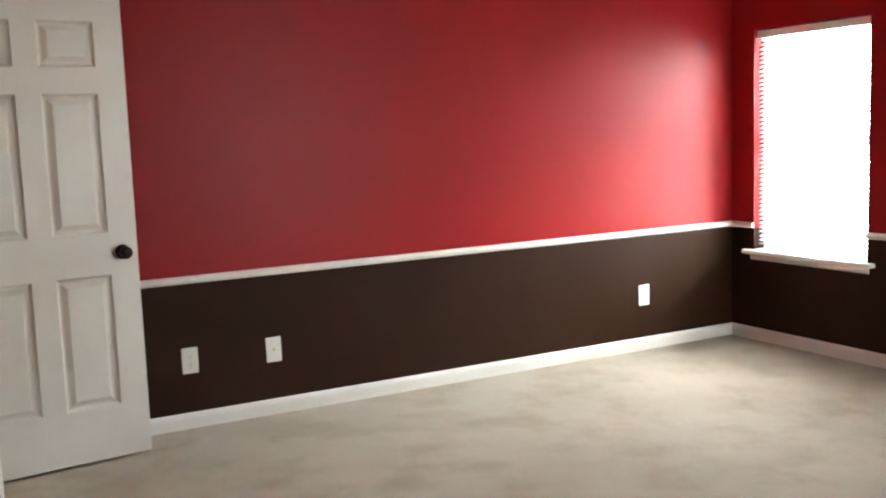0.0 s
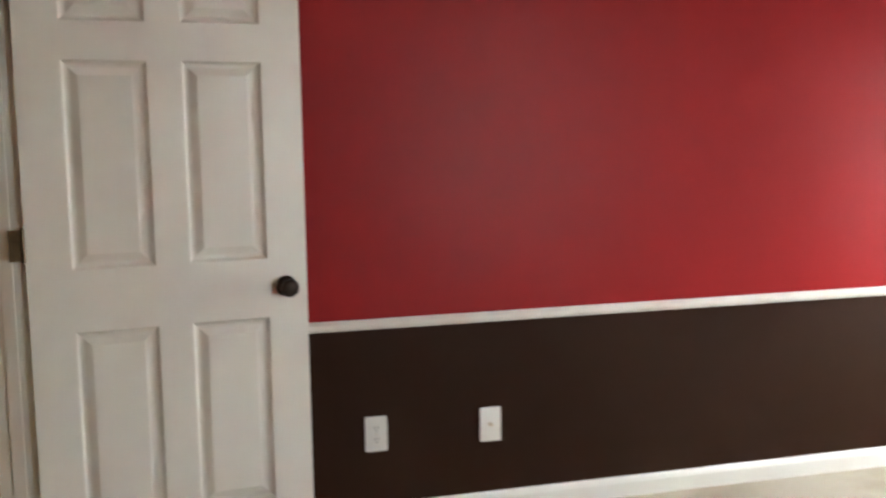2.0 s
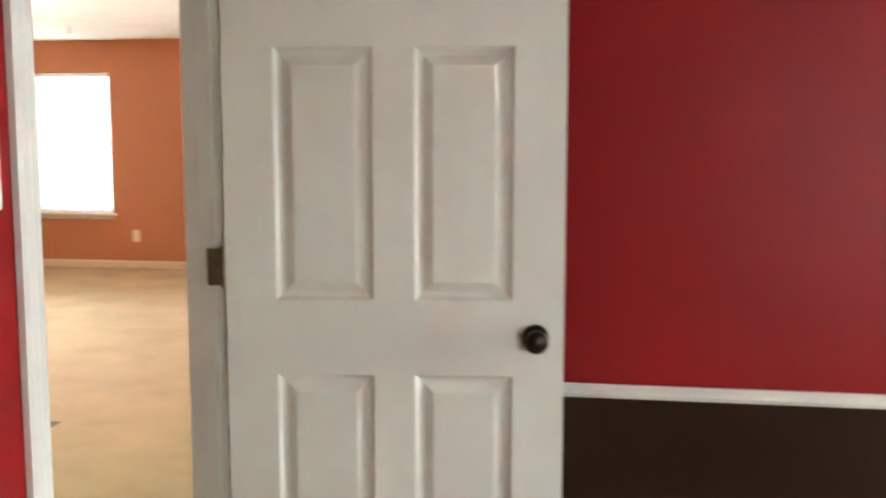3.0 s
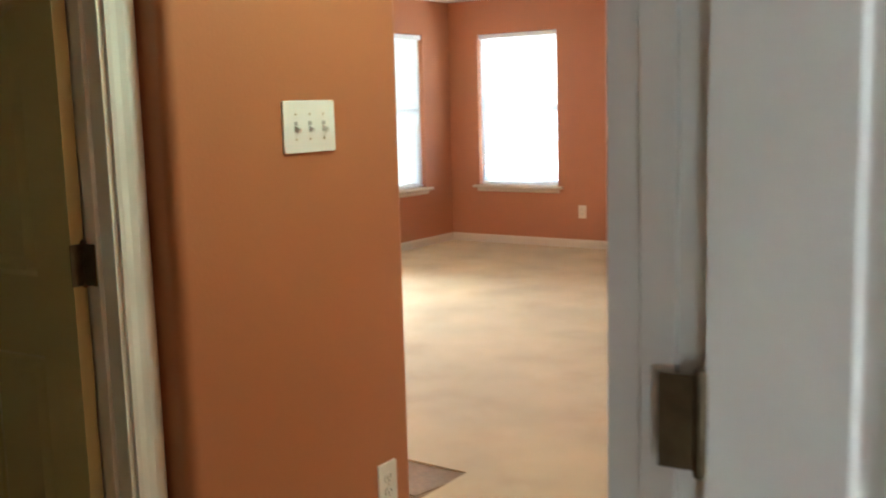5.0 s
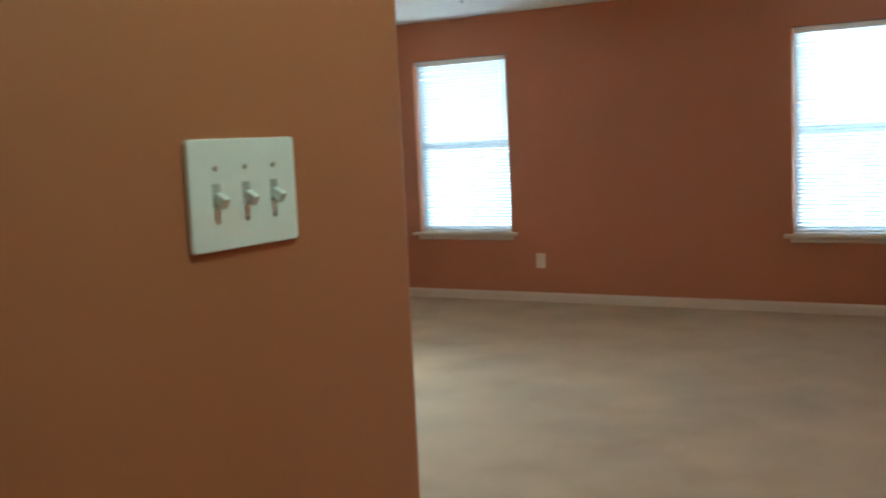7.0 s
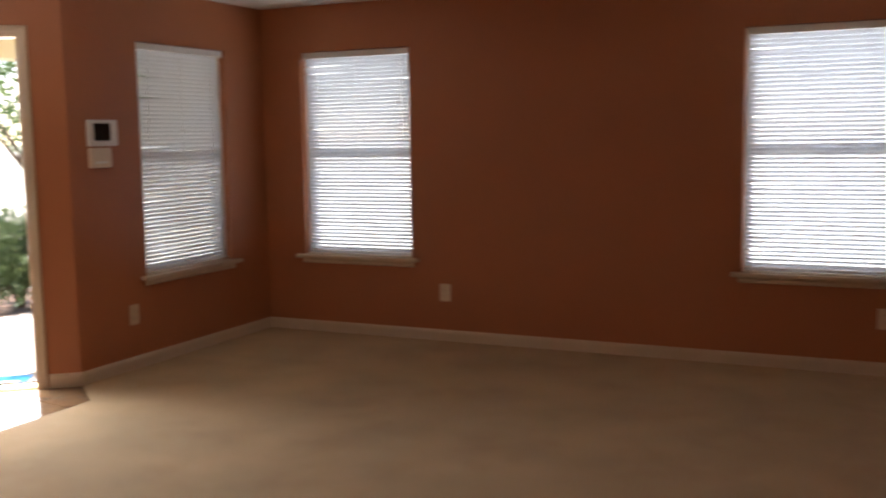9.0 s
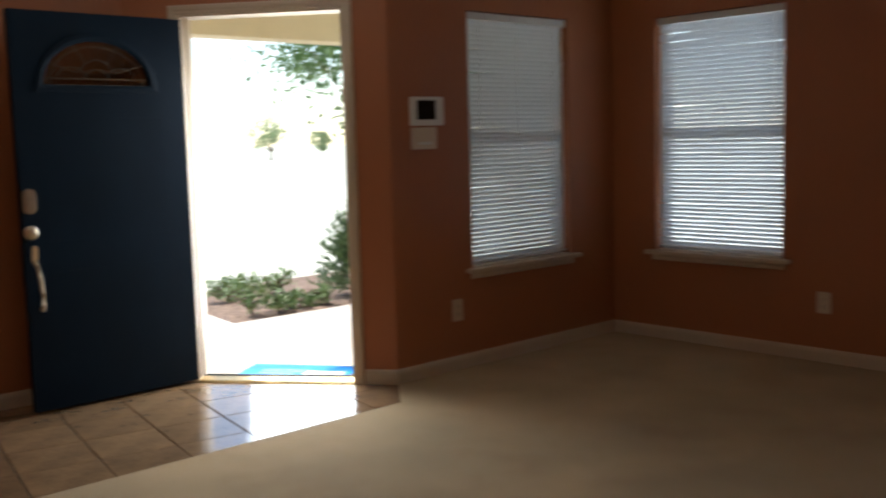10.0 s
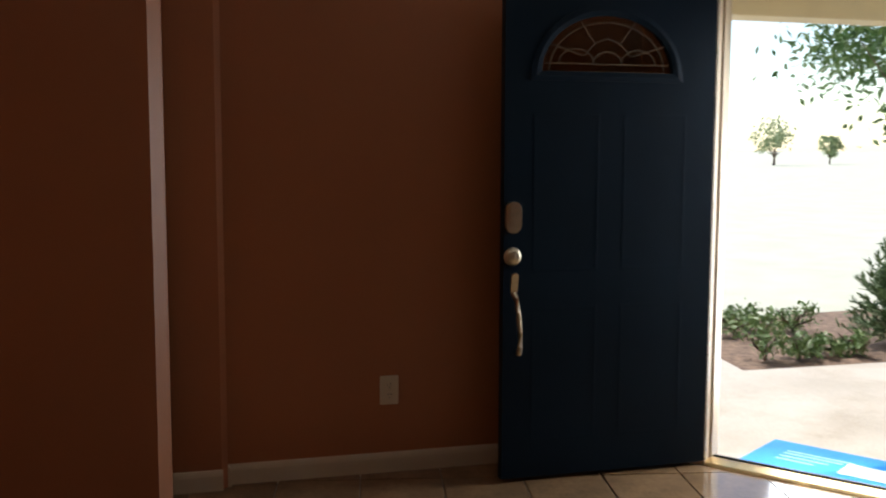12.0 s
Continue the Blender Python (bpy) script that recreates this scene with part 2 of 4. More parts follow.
def wall(name, p0, p1, mats, openings=(), thick=WALL, z0=-0.06, z1=CEIL, split=None, label=""):
    """A wall whose room face runs from p0 to p1 with the room on its left. mats: room face, far face, and under the split."""
    m, length = along(p0, p1)
    ss = sorted({0.0, length, *(v for o in openings for v in o[:2])})
    zs = sorted({z0, z1, *(v for o in openings for v in o[2:]), *([split] if split else [])})
    solid = {}
    for i in range(len(ss) - 1):
        for j in range(len(zs) - 1):
            s, z = (ss[i] + ss[i + 1]) / 2, (zs[j] + zs[j + 1]) / 2
            solid[i, j] = not any(o[0] < s < o[1] and o[2] < z < o[3] for o in openings)
    bm = bmesh.new()
    verts = {}

    def v(i, j, k):
        if (i, j, k) not in verts:
            verts[i, j, k] = bm.verts.new((ss[i], -thick * k, zs[j]))
        return verts[i, j, k]

    for (i, j), full in solid.items():
        if not full:
            continue
        low = 2 if split and zs[j] < split - 1e-6 else 0
        quads = [((v(i, j, 0), v(i + 1, j, 0), v(i + 1, j + 1, 0), v(i, j + 1, 0)), low), ((v(i, j, 1), v(i, j + 1, 1), v(i + 1, j + 1, 1), v(i + 1, j, 1)), 1)]
        for di, dj, c in ((-1, 0, ((i, j), (i, j + 1))), (1, 0, ((i + 1, j), (i + 1, j + 1))), (0, -1, ((i, j), (i + 1, j))), (0, 1, ((i, j + 1), (i + 1, j + 1)))):
            if not solid.get((i + di, j + dj), False):
                (a, b), (c2, d) = c
                quads.append(((v(a, b, 0), v(c2, d, 0), v(c2, d, 1), v(a, b, 1)), low))
        for q, mat in quads:
            f = bm.faces.new(q)
            f.material_index = mat
    mats = (list(mats) + [mats[0]] * 3)[:3]
    ob = link_mesh(name, bm, mats, m)
    return tagged(ob, label or "painted plaster wall", "wall", kind="structure")


BASE_PROFILE = [(0, -0.015), (0.014, -0.015), (0.014, 0.055), (0.011, 0.066), (0.006, 0.074), (0.0, 0.078)]
RAIL_PROFILE = [(0, 0), (0.008, 0.001), (0.012, 0.008), (0.018, 0.013), (0.018, 0.025), (0.012, 0.031), (0.008, 0.037), (0, 0.038)]
CASING_PROFILE = [(0, 0), (0.010, 0), (0.013, 0.008), (0.012, 0.022), (0.017, 0.034), (0.017, 0.052), (0.012, 0.060), (0, 0.060)]


def baseboard(p0, p1, height=1.0, label="white painted baseboard along the wall", z=0.0):
    m, length = along(p0, p1, z)
    ob = link_mesh("baseboard", run([(y, z * height) for y, z in BASE_PROFILE], length), M_WHITE if z < 0 else M_CREAM, m)
    return tagged(ob, label, "baseboard", kind="structure")


def door_frame(name, p0, p1, s0, s1, top, thick, sides=(1, 1), mat=M_WHITE, label="", stop=True, wide=0.060):
    """Jambs, stops and casings of a doorway in the wall from p0 to p1."""
    m, _ = along(p0, p1)
    thing = empty(name, m)
    tagged(thing, label or "white painted door frame with moulded casing", "door frame", kind="structure")
    j = 0.018
    for k, (a, b) in enumerate(((s0, s0 + j), (s1 - j, s1))):
        part("jamb", box(a, b, -thick - 0.002, 0.002, -0.05, top), mat, thing, bevel=0.0015)
        if stop:
            c, d = (b, b + 0.011) if k == 0 else (a - 0.011, a)
            part("door_stop", box(c, d, -thick * 0.68, -thick * 0.36, -0.01, top - j), mat, thing, bevel=0.002)
    part("head_jamb", box(s0 + j, s1 - j, -thick - 0.002, 0.002, top - j, top), mat, thing)
    prof = [(y, w * wide / 0.060) for y, w in CASING_PROFILE]
    for side, on in zip((0, 1), sides):
        if not on:
            continue
        turn = Matrix.Identity(4) if side == 0 else Matrix.Translation((0, -thick, 0)) @ Matrix.Diagonal((1, -1, 1, 1))
        for a, flip in ((s0 + 0.006, -1), (s1 - 0.006, 1)):
            bm = bmesh.new()
            lo = [bm.verts.new((a + flip * w, y + 0.001, -0.05)) for y, w in prof]
            hi = [bm.verts.new((a + flip * w, y + 0.001, top - 0.006 + w)) for y, w in prof]
            bm.faces.new(lo), bm.faces.new(hi)
            for k in range(len(lo)):
                q = (k + 1) % len(lo)
                bm.faces.new((lo[k], lo[q], hi[q], hi[k]))
            bm.transform(turn)
            part("casing", bm, mat, thing)
        bm = bmesh.new()
        lo = [bm.verts.new((s0 + 0.006 - w, y + 0.001, top - 0.006 + w)) for y, w in prof]
        hi = [bm.verts.new((s1 - 0.006 + w, y + 0.001, top - 0.006 + w)) for y, w in prof]
        bm.faces.new(lo), bm.faces.new(hi)
        for k in range(len(lo)):
            q = (k + 1) % len(lo)
            bm.faces.new((lo[k], lo[q], hi[q], hi[k]))
        bm.transform(turn)
        part("head_casing", bm, mat, thing)
    return thing


# ---------------------------------------------------------------- red room
FAR = 0.15
RAIL = 0.702
wall("wall_red_north", (RED_X1, 0), (RED_X0, 0), (M_RED, M_ORANGE, M_BROWN), split=RAIL, label="red plaster wall over a brown lower part")
wall("wall_red_east", (RED_X1, RED_Y0), (RED_X1, 0), (M_RED, M_STUCCO, M_BROWN), [(-1.04 - RED_Y0, -0.19 - RED_Y0, 0.565, 1.93)], thick=FAR, split=RAIL, label="red and brown plaster wall with one window")
wall("wall_red_west", (RED_X0, WALL), (RED_X0, RED_Y0), (M_RED, M_ORANGE, M_BROWN), [(WALL - DOOR_N - 0.018, WALL - DOOR_S + 0.018, -0.06, 2.05), (WALL + 3.16, WALL + 5.30, -0.06, 2.05)], split=RAIL, label="red and brown plaster wall with a doorway")
wall("wall_red_south", (RED_X0 - WALL, RED_Y0), (RED_X1, RED_Y0), (M_RED, M_STUCCO, M_BROWN), [(4.55 - RED_X0 + WALL, 5.45 - RED_X0 + WALL, 0.565, 1.93)], thick=FAR, split=RAIL, label="red and brown plaster wall with a sash window")

# ---------------------------------------------------------------- hall, living room, foyer
HALL_E = RED_X0 - WALL
STEP_Y = 1.6
wall("wall_hall_east", (HALL_E, WALL), (HALL_E, STEP_Y), (M_ORANGE, M_ORANGE), label="terracotta plaster wall of the hall")
wall("wall_living_south_east", (HALL_E + WALL, STEP_Y), (LIV_X1, STEP_Y), (M_ORANGE, M_ORANGE), label="short terracotta plaster wall")
wall("wall_living_east", (LIV_X1, STEP_Y), (LIV_X1, LIV_Y1), (M_ORANGE, M_STUCCO), label="terracotta plaster wall of the living room")
WIN_Z0, WIN_Z1 = 0.58, 2.068
WIN_B, WIN_C, WIN_A = (-3.735, -2.840), (-0.565, 0.345), (5.91, 6.81)
wall("wall_living_north", (LIV_X1, LIV_Y1), (LIV_X0, LIV_Y1), (M_ORANGE, M_STUCCO), [(LIV_X1 - WIN_C[1], LIV_X1 - WIN_C[0], WIN_Z0, WIN_Z1), (LIV_X1 - WIN_B[1], LIV_X1 - WIN_B[0], WIN_Z0, WIN_Z1)], thick=FAR, label="terracotta plaster wall with two windows")
wall("wall_living_west", (LIV_X0, LIV_Y1 + FAR), tuple(KINK), (M_ORANGE, M_STUCCO), [(LIV_Y1 + FAR - WIN_A[1], LIV_Y1 + FAR - WIN_A[0], WIN_Z0, WIN_Z1)], thick=FAR, label="terracotta plaster wall with one window")
FD0, FD1, FD_TOP = 0.235, 1.175, 2.06
FEND = KINK + FDIR * ((FOY_X - KINK.x) / FDIR.x)
wall("wall_front_door", tuple(KINK), tuple(FEND), (M_ORANGE, M_STUCCO), [(FD0, FD1, -0.06, FD_TOP)], thick=FAR, label="angled terracotta plaster wall with the front doorway")
NOOK_Y = 2.586
wall("wall_foyer_west", (FOY_X, FEND.y), (FOY_X, NOOK_Y), (M_ORANGE, M_STUCCO), thick=FAR, label="terracotta plaster wall of the foyer")
NX = FOY_X + 0.06
bm = bmesh.new()
ring = [(NX - 0.2, NOOK_Y), (NX - 0.025, NOOK_Y), (NX, NOOK_Y - 0.025), (NX, 1.2), (NX - 0.2, 1.2)]
lo, hi = [bm.verts.new((x, y, -0.06)) for x, y in ring], [bm.verts.new((x, y, CEIL)) for x, y in ring]
bm.faces.new(lo), bm.faces.new(hi)
for k in range(5):
    bm.faces.new((lo[k], lo[(k + 1) % 5], hi[(k + 1) % 5], hi[k]))
tagged(link_mesh("wall_foyer_nook", bm, M_ORANGE), "terracotta plaster wall standing slightly proud", "wall", kind="structure")
STUB_X, STUB_Y = -4.80, 2.372
bm = bmesh.new()
ring = [(STUB_X - 0.30, STUB_Y), (STUB_X - 0.045, STUB_Y), (STUB_X, STUB_Y - 0.045), (STUB_X, 0.98), (STUB_X - 0.30, 0.98)]
lo, hi = [bm.verts.new((x, y, -0.02)) for x, y in ring], [bm.verts.new((x, y, CEIL)) for x, y in ring]
bm.faces.new(lo), bm.faces.new(hi)
for k in range(5):
    bm.faces.new((lo[k], lo[(k + 1) % 5], hi[(k + 1) % 5], hi[k]))
tagged(link_mesh("wall_foyer_stub", bm, M_ORANGE), "terracotta plaster wall end with a chamfered corner", "wall", kind="structure")
# block between hall and foyer, with rounded corners
def rounded(points, radii, steps=6):
    out = []
    for k, p in enumerate(points):
        p, a, b = Vector(p), Vector(points[k - 1]), Vector(points[(k + 1) % len(points)])
        r = radii[k]
        if not r:
            out.append(tuple(p))
            continue
        u, v = (a - p).normalized(), (b - p).normalized()
        c = p + (u + v) * r
        for q in range(steps + 1):
            w = (-v).lerp(-u, q / steps).normalized() if q not in (0, steps) else (-v if q == 0 else -u)
            out.append(tuple(c + w * r))
    return out
ring = rounded([(BATH_X - 0.01, SW_Y0), (SW_X, SW_Y0), (SW_X, SW_Y1), (STUB_X, SW_Y1), (STUB_X, SW_Y1 - WALL), (BATH_X - 0.01, SW_Y1 - WALL)], [0, 0.03, 0.02, 0, 0, 0])
bm = bmesh.new()
lo, hi = [bm.verts.new((x, y, -0.02)) for x, y in ring], [bm.verts.new((x, y, CEIL)) for x, y in ring]
bm.faces.new(lo), bm.faces.new(hi)
for k in range(len(lo)):
    bm.faces.new((lo[k], lo[(k + 1) % len(lo)], hi[(k + 1) % len(lo)], hi[k]))
tagged(link_mesh("wall_hall_block", bm, M_ORANGE, smooth=True), "terracotta plaster wall end with rounded corners", "wall", kind="structure")
BJ0, BJ1 = 0.084, -0.696
HALL_S = -2.6
wall("wall_hall_west", (BATH_X, SW_Y0 - 0.002), (BATH_X, HALL_S), (M_ORANGE, M_BATH), [(SW_Y0 - 0.002 - BJ0 - 0.018, SW_Y0 - 0.002 - BJ1 + 0.018, -0.06, 2.05)], label="terracotta plaster wall with a bathroom doorway")
wall("wall_hall_south", (BATH_X - WALL, HALL_S), (HALL_E, HALL_S), (M_ORANGE, M_ORANGE), label="terracotta plaster wall closing the hall")
BX = BATH_X - WALL
wall("wall_bath_north", (BX, 0.30), (-2.2, 0.30), (M_BATH, M_ORANGE), label="cream bathroom wall")
wall("wall_bath_west", (-2.2, 0.30), (-2.2, -1.6), (M_BATH, M_ORANGE), label="cream bathroom wall")
wall("wall_bath_south", (-2.2, -1.6), (BX, -1.6), (M_BATH, M_ORANGE), label="cream bathroom wall")
# passage behind the first doorway
wall("wall_passage_north", (HALL_E, -2.95), (0.2, -2.95), (M_ORANGE, M_ORANGE), label="terracotta plaster wall of the passage")
wall("wall_passage_west", (0.2, -2.95), (0.2, RED_Y0), (M_ORANGE, M_ORANGE), label="terracotta plaster wall of the passage")
wall("wall_passage_south", (0.2, RED_Y0), (HALL_E, RED_Y0), (M_ORANGE, M_ORANGE), label="terracotta plaster wall of the passage")

def slab(name, outline, z0, z1, mat, label, category):
    bm = bmesh.new()
    lo, hi = [bm.verts.new((x, y, z0)) for x, y in outline], [bm.verts.new((x, y, z1)) for x, y in outline]
    bm.faces.new(lo), bm.faces.new(hi)
    for k in range(len(lo)):
        q = (k + 1) % len(lo)
        bm.faces.new((lo[k], lo[q], hi[q], hi[k]))
    return tagged(link_mesh(name, bm, mat), label, category, kind="structure")

slab("ceiling", [(-7.4, RED_Y0 - 0.4), (RED_X1 + 0.4, RED_Y0 - 0.4), (RED_X1 + 0.4, LIV_Y1 + 0.5), (LIV_X0 - 0.5, LIV_Y1 + 0.5), (LIV_X0 - 0.5, KINK.y), (FOY_X - 0.2, FEND.y), (-7.4, 3.0)], CEIL, CEIL + 0.12, M_CEIL, "off-white textured ceiling", "ceiling")
slab("floor_red_room", [(HALL_E - 0.02, RED_Y0), (RED_X1, RED_Y0), (RED_X1, 0), (HALL_E - 0.02, 0)], -0.12, RED_Z, M_CARPET, "beige cut-pile carpet with worn patches", "carpet")
slab("floor_passage", [(0.2, RED_Y0), (HALL_E - 0.02, RED_Y0), (HALL_E - 0.02, -2.95), (0.2, -2.95)], -0.12, RED_Z, M_CARPET, "beige cut-pile carpet", "carpet")
slab("floor_hall", [(BX + 0.03, HALL_S), (HALL_E - 0.02, HALL_S), (HALL_E - 0.02, 0), (HALL_E, 0), (HALL_E, STEP_Y), (LIV_X1, STEP_Y), (LIV_X1, LIV_Y1), (LIV_X0, LIV_Y1), (LIV_X0, KINK.y), (TILE_X, KINK.y - 0.25), (TILE_X, TILE_Y), (-0.30, TILE_Y), (-0.30, SW_Y1), (BX + 0.03, SW_Y1)], -0.08, 0.0, M_CARPET2, "tan cut-pile carpet of hall and living room", "carpet")
slab("floor_bath", [(-2.2, -1.6), (BX + 0.03, -1.6), (BX + 0.03, 0.3), (-2.2, 0.3)], -0.08, -0.006, M_GROUT, "dark bathroom floor", "floor")
slab("floor_foyer", [(FOY_X, 0.9), (-0.30, 0.9), (-0.30, TILE_Y), (TILE_X, TILE_Y), (TILE_X, KINK.y - 0.25), (LIV_X0, KINK.y), (LIV_X0 - 0.1, KINK.y + 0.1), (FEND.x - 0.1, FEND.y + 0.1), (FOY_X - 0.2, FEND.y), (FOY_X - 0.2, 0.9)], -0.08, -0.013, M_GROUT, "grouted floor bed under the foyer tiles", "floor")

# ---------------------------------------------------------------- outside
slab("ground", [(-400, -400), (400, -400), (400, 400), (-400, 400)], -0.40, -0.30, M_GLARE_GRASS, "lawn reaching to the horizon, glare bleached into its colour", "lawn")

# ---------------------------------------------------------------- trim
baseboard((RED_X1, 0), (RED_X0, 0), z=RED_Z, label="white painted baseboard under the brown wall")
baseboard((RED_X1, RED_Y0), (RED_X1, 0), z=RED_Z, label="white painted baseboard under the window wall")
baseboard((RED_X0, 0), (RED_X0, DOOR_N + 0.06), z=RED_Z)
baseboard((RED_X0, DOOR_S - 0.06), (RED_X0, -3.10), z=RED_Z)
baseboard((HALL_E, 0.0), (HALL_E, STEP_Y))
baseboard((LIV_X1, STEP_Y), (LIV_X1, LIV_Y1))
baseboard((LIV_X1, LIV_Y1), (LIV_X0, LIV_Y1), label="off-white baseboard under the two windows")
baseboard((LIV_X0, LIV_Y1), tuple(KINK), label="off-white baseboard under the side window")
baseboard(tuple(KINK), tuple(KINK + FDIR * (FD0 - 0.055)))
baseboard(tuple(KINK + FDIR * (FD1 + 0.055)), tuple(FEND))
baseboard((FOY_X, FEND.y), (FOY_X, NOOK_Y), label="off-white baseboard beside the open front door")
baseboard((FOY_X, NOOK_Y), (NX - 0.02, NOOK_Y))
baseboard((NX, NOOK_Y - 0.02), (NX, STUB_Y))
baseboard((STUB_X, STUB_Y - 0.045), (STUB_X, SW_Y1))
baseboard((STUB_X, SW_Y1), (SW_X - 0.02, SW_Y1))
baseboard((SW_X, SW_Y1 - 0.01), (SW_X, SW_Y0 + 0.01), label="off-white baseboard under the triple switch")
for p0, p1 in (((RED_X1, 0), (RED_X0, 0)), ((RED_X1, -0.19), (RED_X1, 0)), ((RED_X1, RED_Y0), (RED_X1, -1.035)), ((RED_X0, 0), (RED_X0, DOOR_N + 0.06)), ((RED_X0, DOOR_S - 0.06), (RED_X0, -3.10))):
    m, length = along(p0, p1, RAIL - 0.004)
    tagged(link_mesh("chair_rail", run(RAIL_PROFILE, length), M_WHITE, m), "narrow white painted chair rail between red and brown", "chair rail", kind="structure")

door_frame("door_frame_1", (RED_X0, 0), (RED_X0, -2.9), -DOOR_N - 0.018, -DOOR_S + 0.018, 2.05, WALL, sides=(1, 0), label="white painted door frame of the red room")
door_frame("door_frame_2", (RED_X0, 0), (RED_X0, -6.0), 3.16, 5.30, 2.05, WALL, label="white painted frame of a wide doorway", stop=False)
door_frame("door_frame_3", (BATH_X, SW_Y0), (BATH_X, HALL_S), SW_Y0 - BJ0 - 0.018, SW_Y0 - BJ1 + 0.018, 2.05, WALL, label="off-white bathroom door frame with moulded casing", wide=0.074)
door_frame("front_door_frame", tuple(KINK), tuple(FEND), FD0, FD1, FD_TOP, FAR, sides=(1, 0), mat=M_CREAM, label="cream painted front door frame with weather strip", wide=0.052)


# ---------------------------------------------------------------- doors
def nest(bm, x0, x1, z0, z1, y, out, steps):
    """Nested frames stepping into a face at y; out is the side that it faces."""
    loops = []
    for inset, depth in steps:
        yy = y - out * depth
        loops.append([bm.verts.new(c) for c in ((x0 + inset, yy, z0 + inset), (x1 - inset, yy, z0 + inset), (x1 - inset, yy, z1 - inset), (x0 + inset, yy, z1 - inset))])
    for a, b in zip(loops, loops[1:]):
        for k in range(4):
            bm.faces.new((a[k], a[(k + 1) % 4], b[(k + 1) % 4], b[k]))
    bm.faces.new(loops[-1])


STEPS = [(0.0, 0.0), (0.0025, 0.002), (0.009, 0.011), (0.015, 0.0135), (0.021, 0.0135), (0.026, 0.0115), (0.044, 0.003)]


def panel_door(name, width, height, columns, rows, mat, m, label, thick=0.035, base=0.014):
    thing = empty(name, m)
    tagged(thing, label, "door")
    us = [0, *(v for c in columns for v in c), width]
    zs = [base, *(v for r in rows for v in r), height]
    bm = bmesh.new()
    for i in range(len(us) - 1):
        for j in range(len(zs) - 1):
            if i % 2 and j % 2:
                continue
            for y, flip in ((0.0, 1), (thick, -1)):
                q = [(us[i], y, zs[j]), (us[i + 1], y, zs[j]), (us[i + 1], y, zs[j + 1]), (us[i], y, zs[j + 1])]
                bm.faces.new([bm.verts.new(c) for c in q[::flip]])
    for a, b in (((0, base), (0, height)), ((0, height), (width, height)), ((width, height), (width, base)), ((width, base), (0, base))):
        bm.faces.new([bm.verts.new(c) for c in ((a[0], 0, a[1]), (b[0], 0, b[1]), (b[0], thick, b[1]), (a[0], thick, a[1]))])
    bmesh.ops.remove_doubles(bm, verts=bm.verts, dist=1e-5)
    part("leaf", bm, mat, thing)
    for c in columns:
        for r in rows:
            bm = bmesh.new()
            nest(bm, c[0], c[1], r[0], r[1], 0.0, -1, STEPS)
            nest(bm, c[0], c[1], r[0], r[1], thick, 1, STEPS)
            bmesh.ops.recalc_face_normals(bm, faces=bm.faces)
            part("panel", bm, mat, thing)
    return thing


def door_knob(parent, u, z, side_y, out):
    knob = part("door_knob", lathe([(0.0, 0.018), (0.012, 0.018), (0.011, 0.032), (0.018, 0.038), (0.026, 0.046), (0.0285, 0.056), (0.026, 0.064), (0.018, 0.070), (0.0, 0.071)], 28, axis="y"), M_DARK, parent, "dark bronze round door knob", smooth=True,
                m=Matrix.Translation((u, side_y, z)) @ (Matrix.Identity(4) if out < 0 else Matrix.Diagonal((1, -1, 1, 1))))
    part("rose", lathe([(0.0, 0.0005), (0.032, 0.0005), (0.033, 0.004), (0.029, 0.010), (0.015, 0.016), (0.0, 0.018)], 28, axis="y"), M_DARK, knob, smooth=True)
    return knob


def hinge(parent, z, u=0.0, y=-0.004, jamb=0.036):
    h = part("hinge", lathe([(0.0, -0.05), (0.0055, -0.05), (0.0065, -0.046), (0.0065, 0.046), (0.0055, 0.05), (0.0, 0.054)], 12), M_HINGE, parent, "aged bronze butt hinge", m=Matrix.Translation((u - 0.004, y, z)))
    part("hinge_leaf", box(-0.0022, 0.0, 0.002, jamb, -0.045, 0.045), M_HINGE, h)
    part("jamb_leaf", box(-0.040, -0.002, 0.002, 0.0045, -0.045, 0.045), M_HINGE, h)
    return h


COLS = [(0.122, 0.357), (0.456, 0.691)]
ROWS = [(0.235, 0.818), (1.000, 1.602), (1.712, 1.905)]
BROWS = [(0.262, 0.852), (1.030, 1.633), (1.748, 1.938)]
red_door = panel_door("panel_door", 0.813, 2.005, COLS, ROWS, M_DOOR, pose(1.404, -0.373, 0, 0, 0, 7.0), "white six-panel door standing open with bronze knob", base=0.0)
door_knob(red_door, 0.745, 0.912, 0.0, -1)
door_knob(red_door, 0.745, 0.912, 0.035, 1)
for z in (0.24, 1.08, 1.82):
    hinge(red_door, z)
bath_door = panel_door("panel_door", 0.762, 2.035, [(0.115, 0.332), (0.430, 0.647)], BROWS, M_BDOOR, pose(-0.130, 0.070, 0, 0, 0, 184), "cream six-panel bathroom door standing open")
for z in (0.24, 1.06, 1.82):
    hinge(bath_door, z, y=0.006)
door_knob(bath_door, 0.70, 0.942, 0.035, 1)

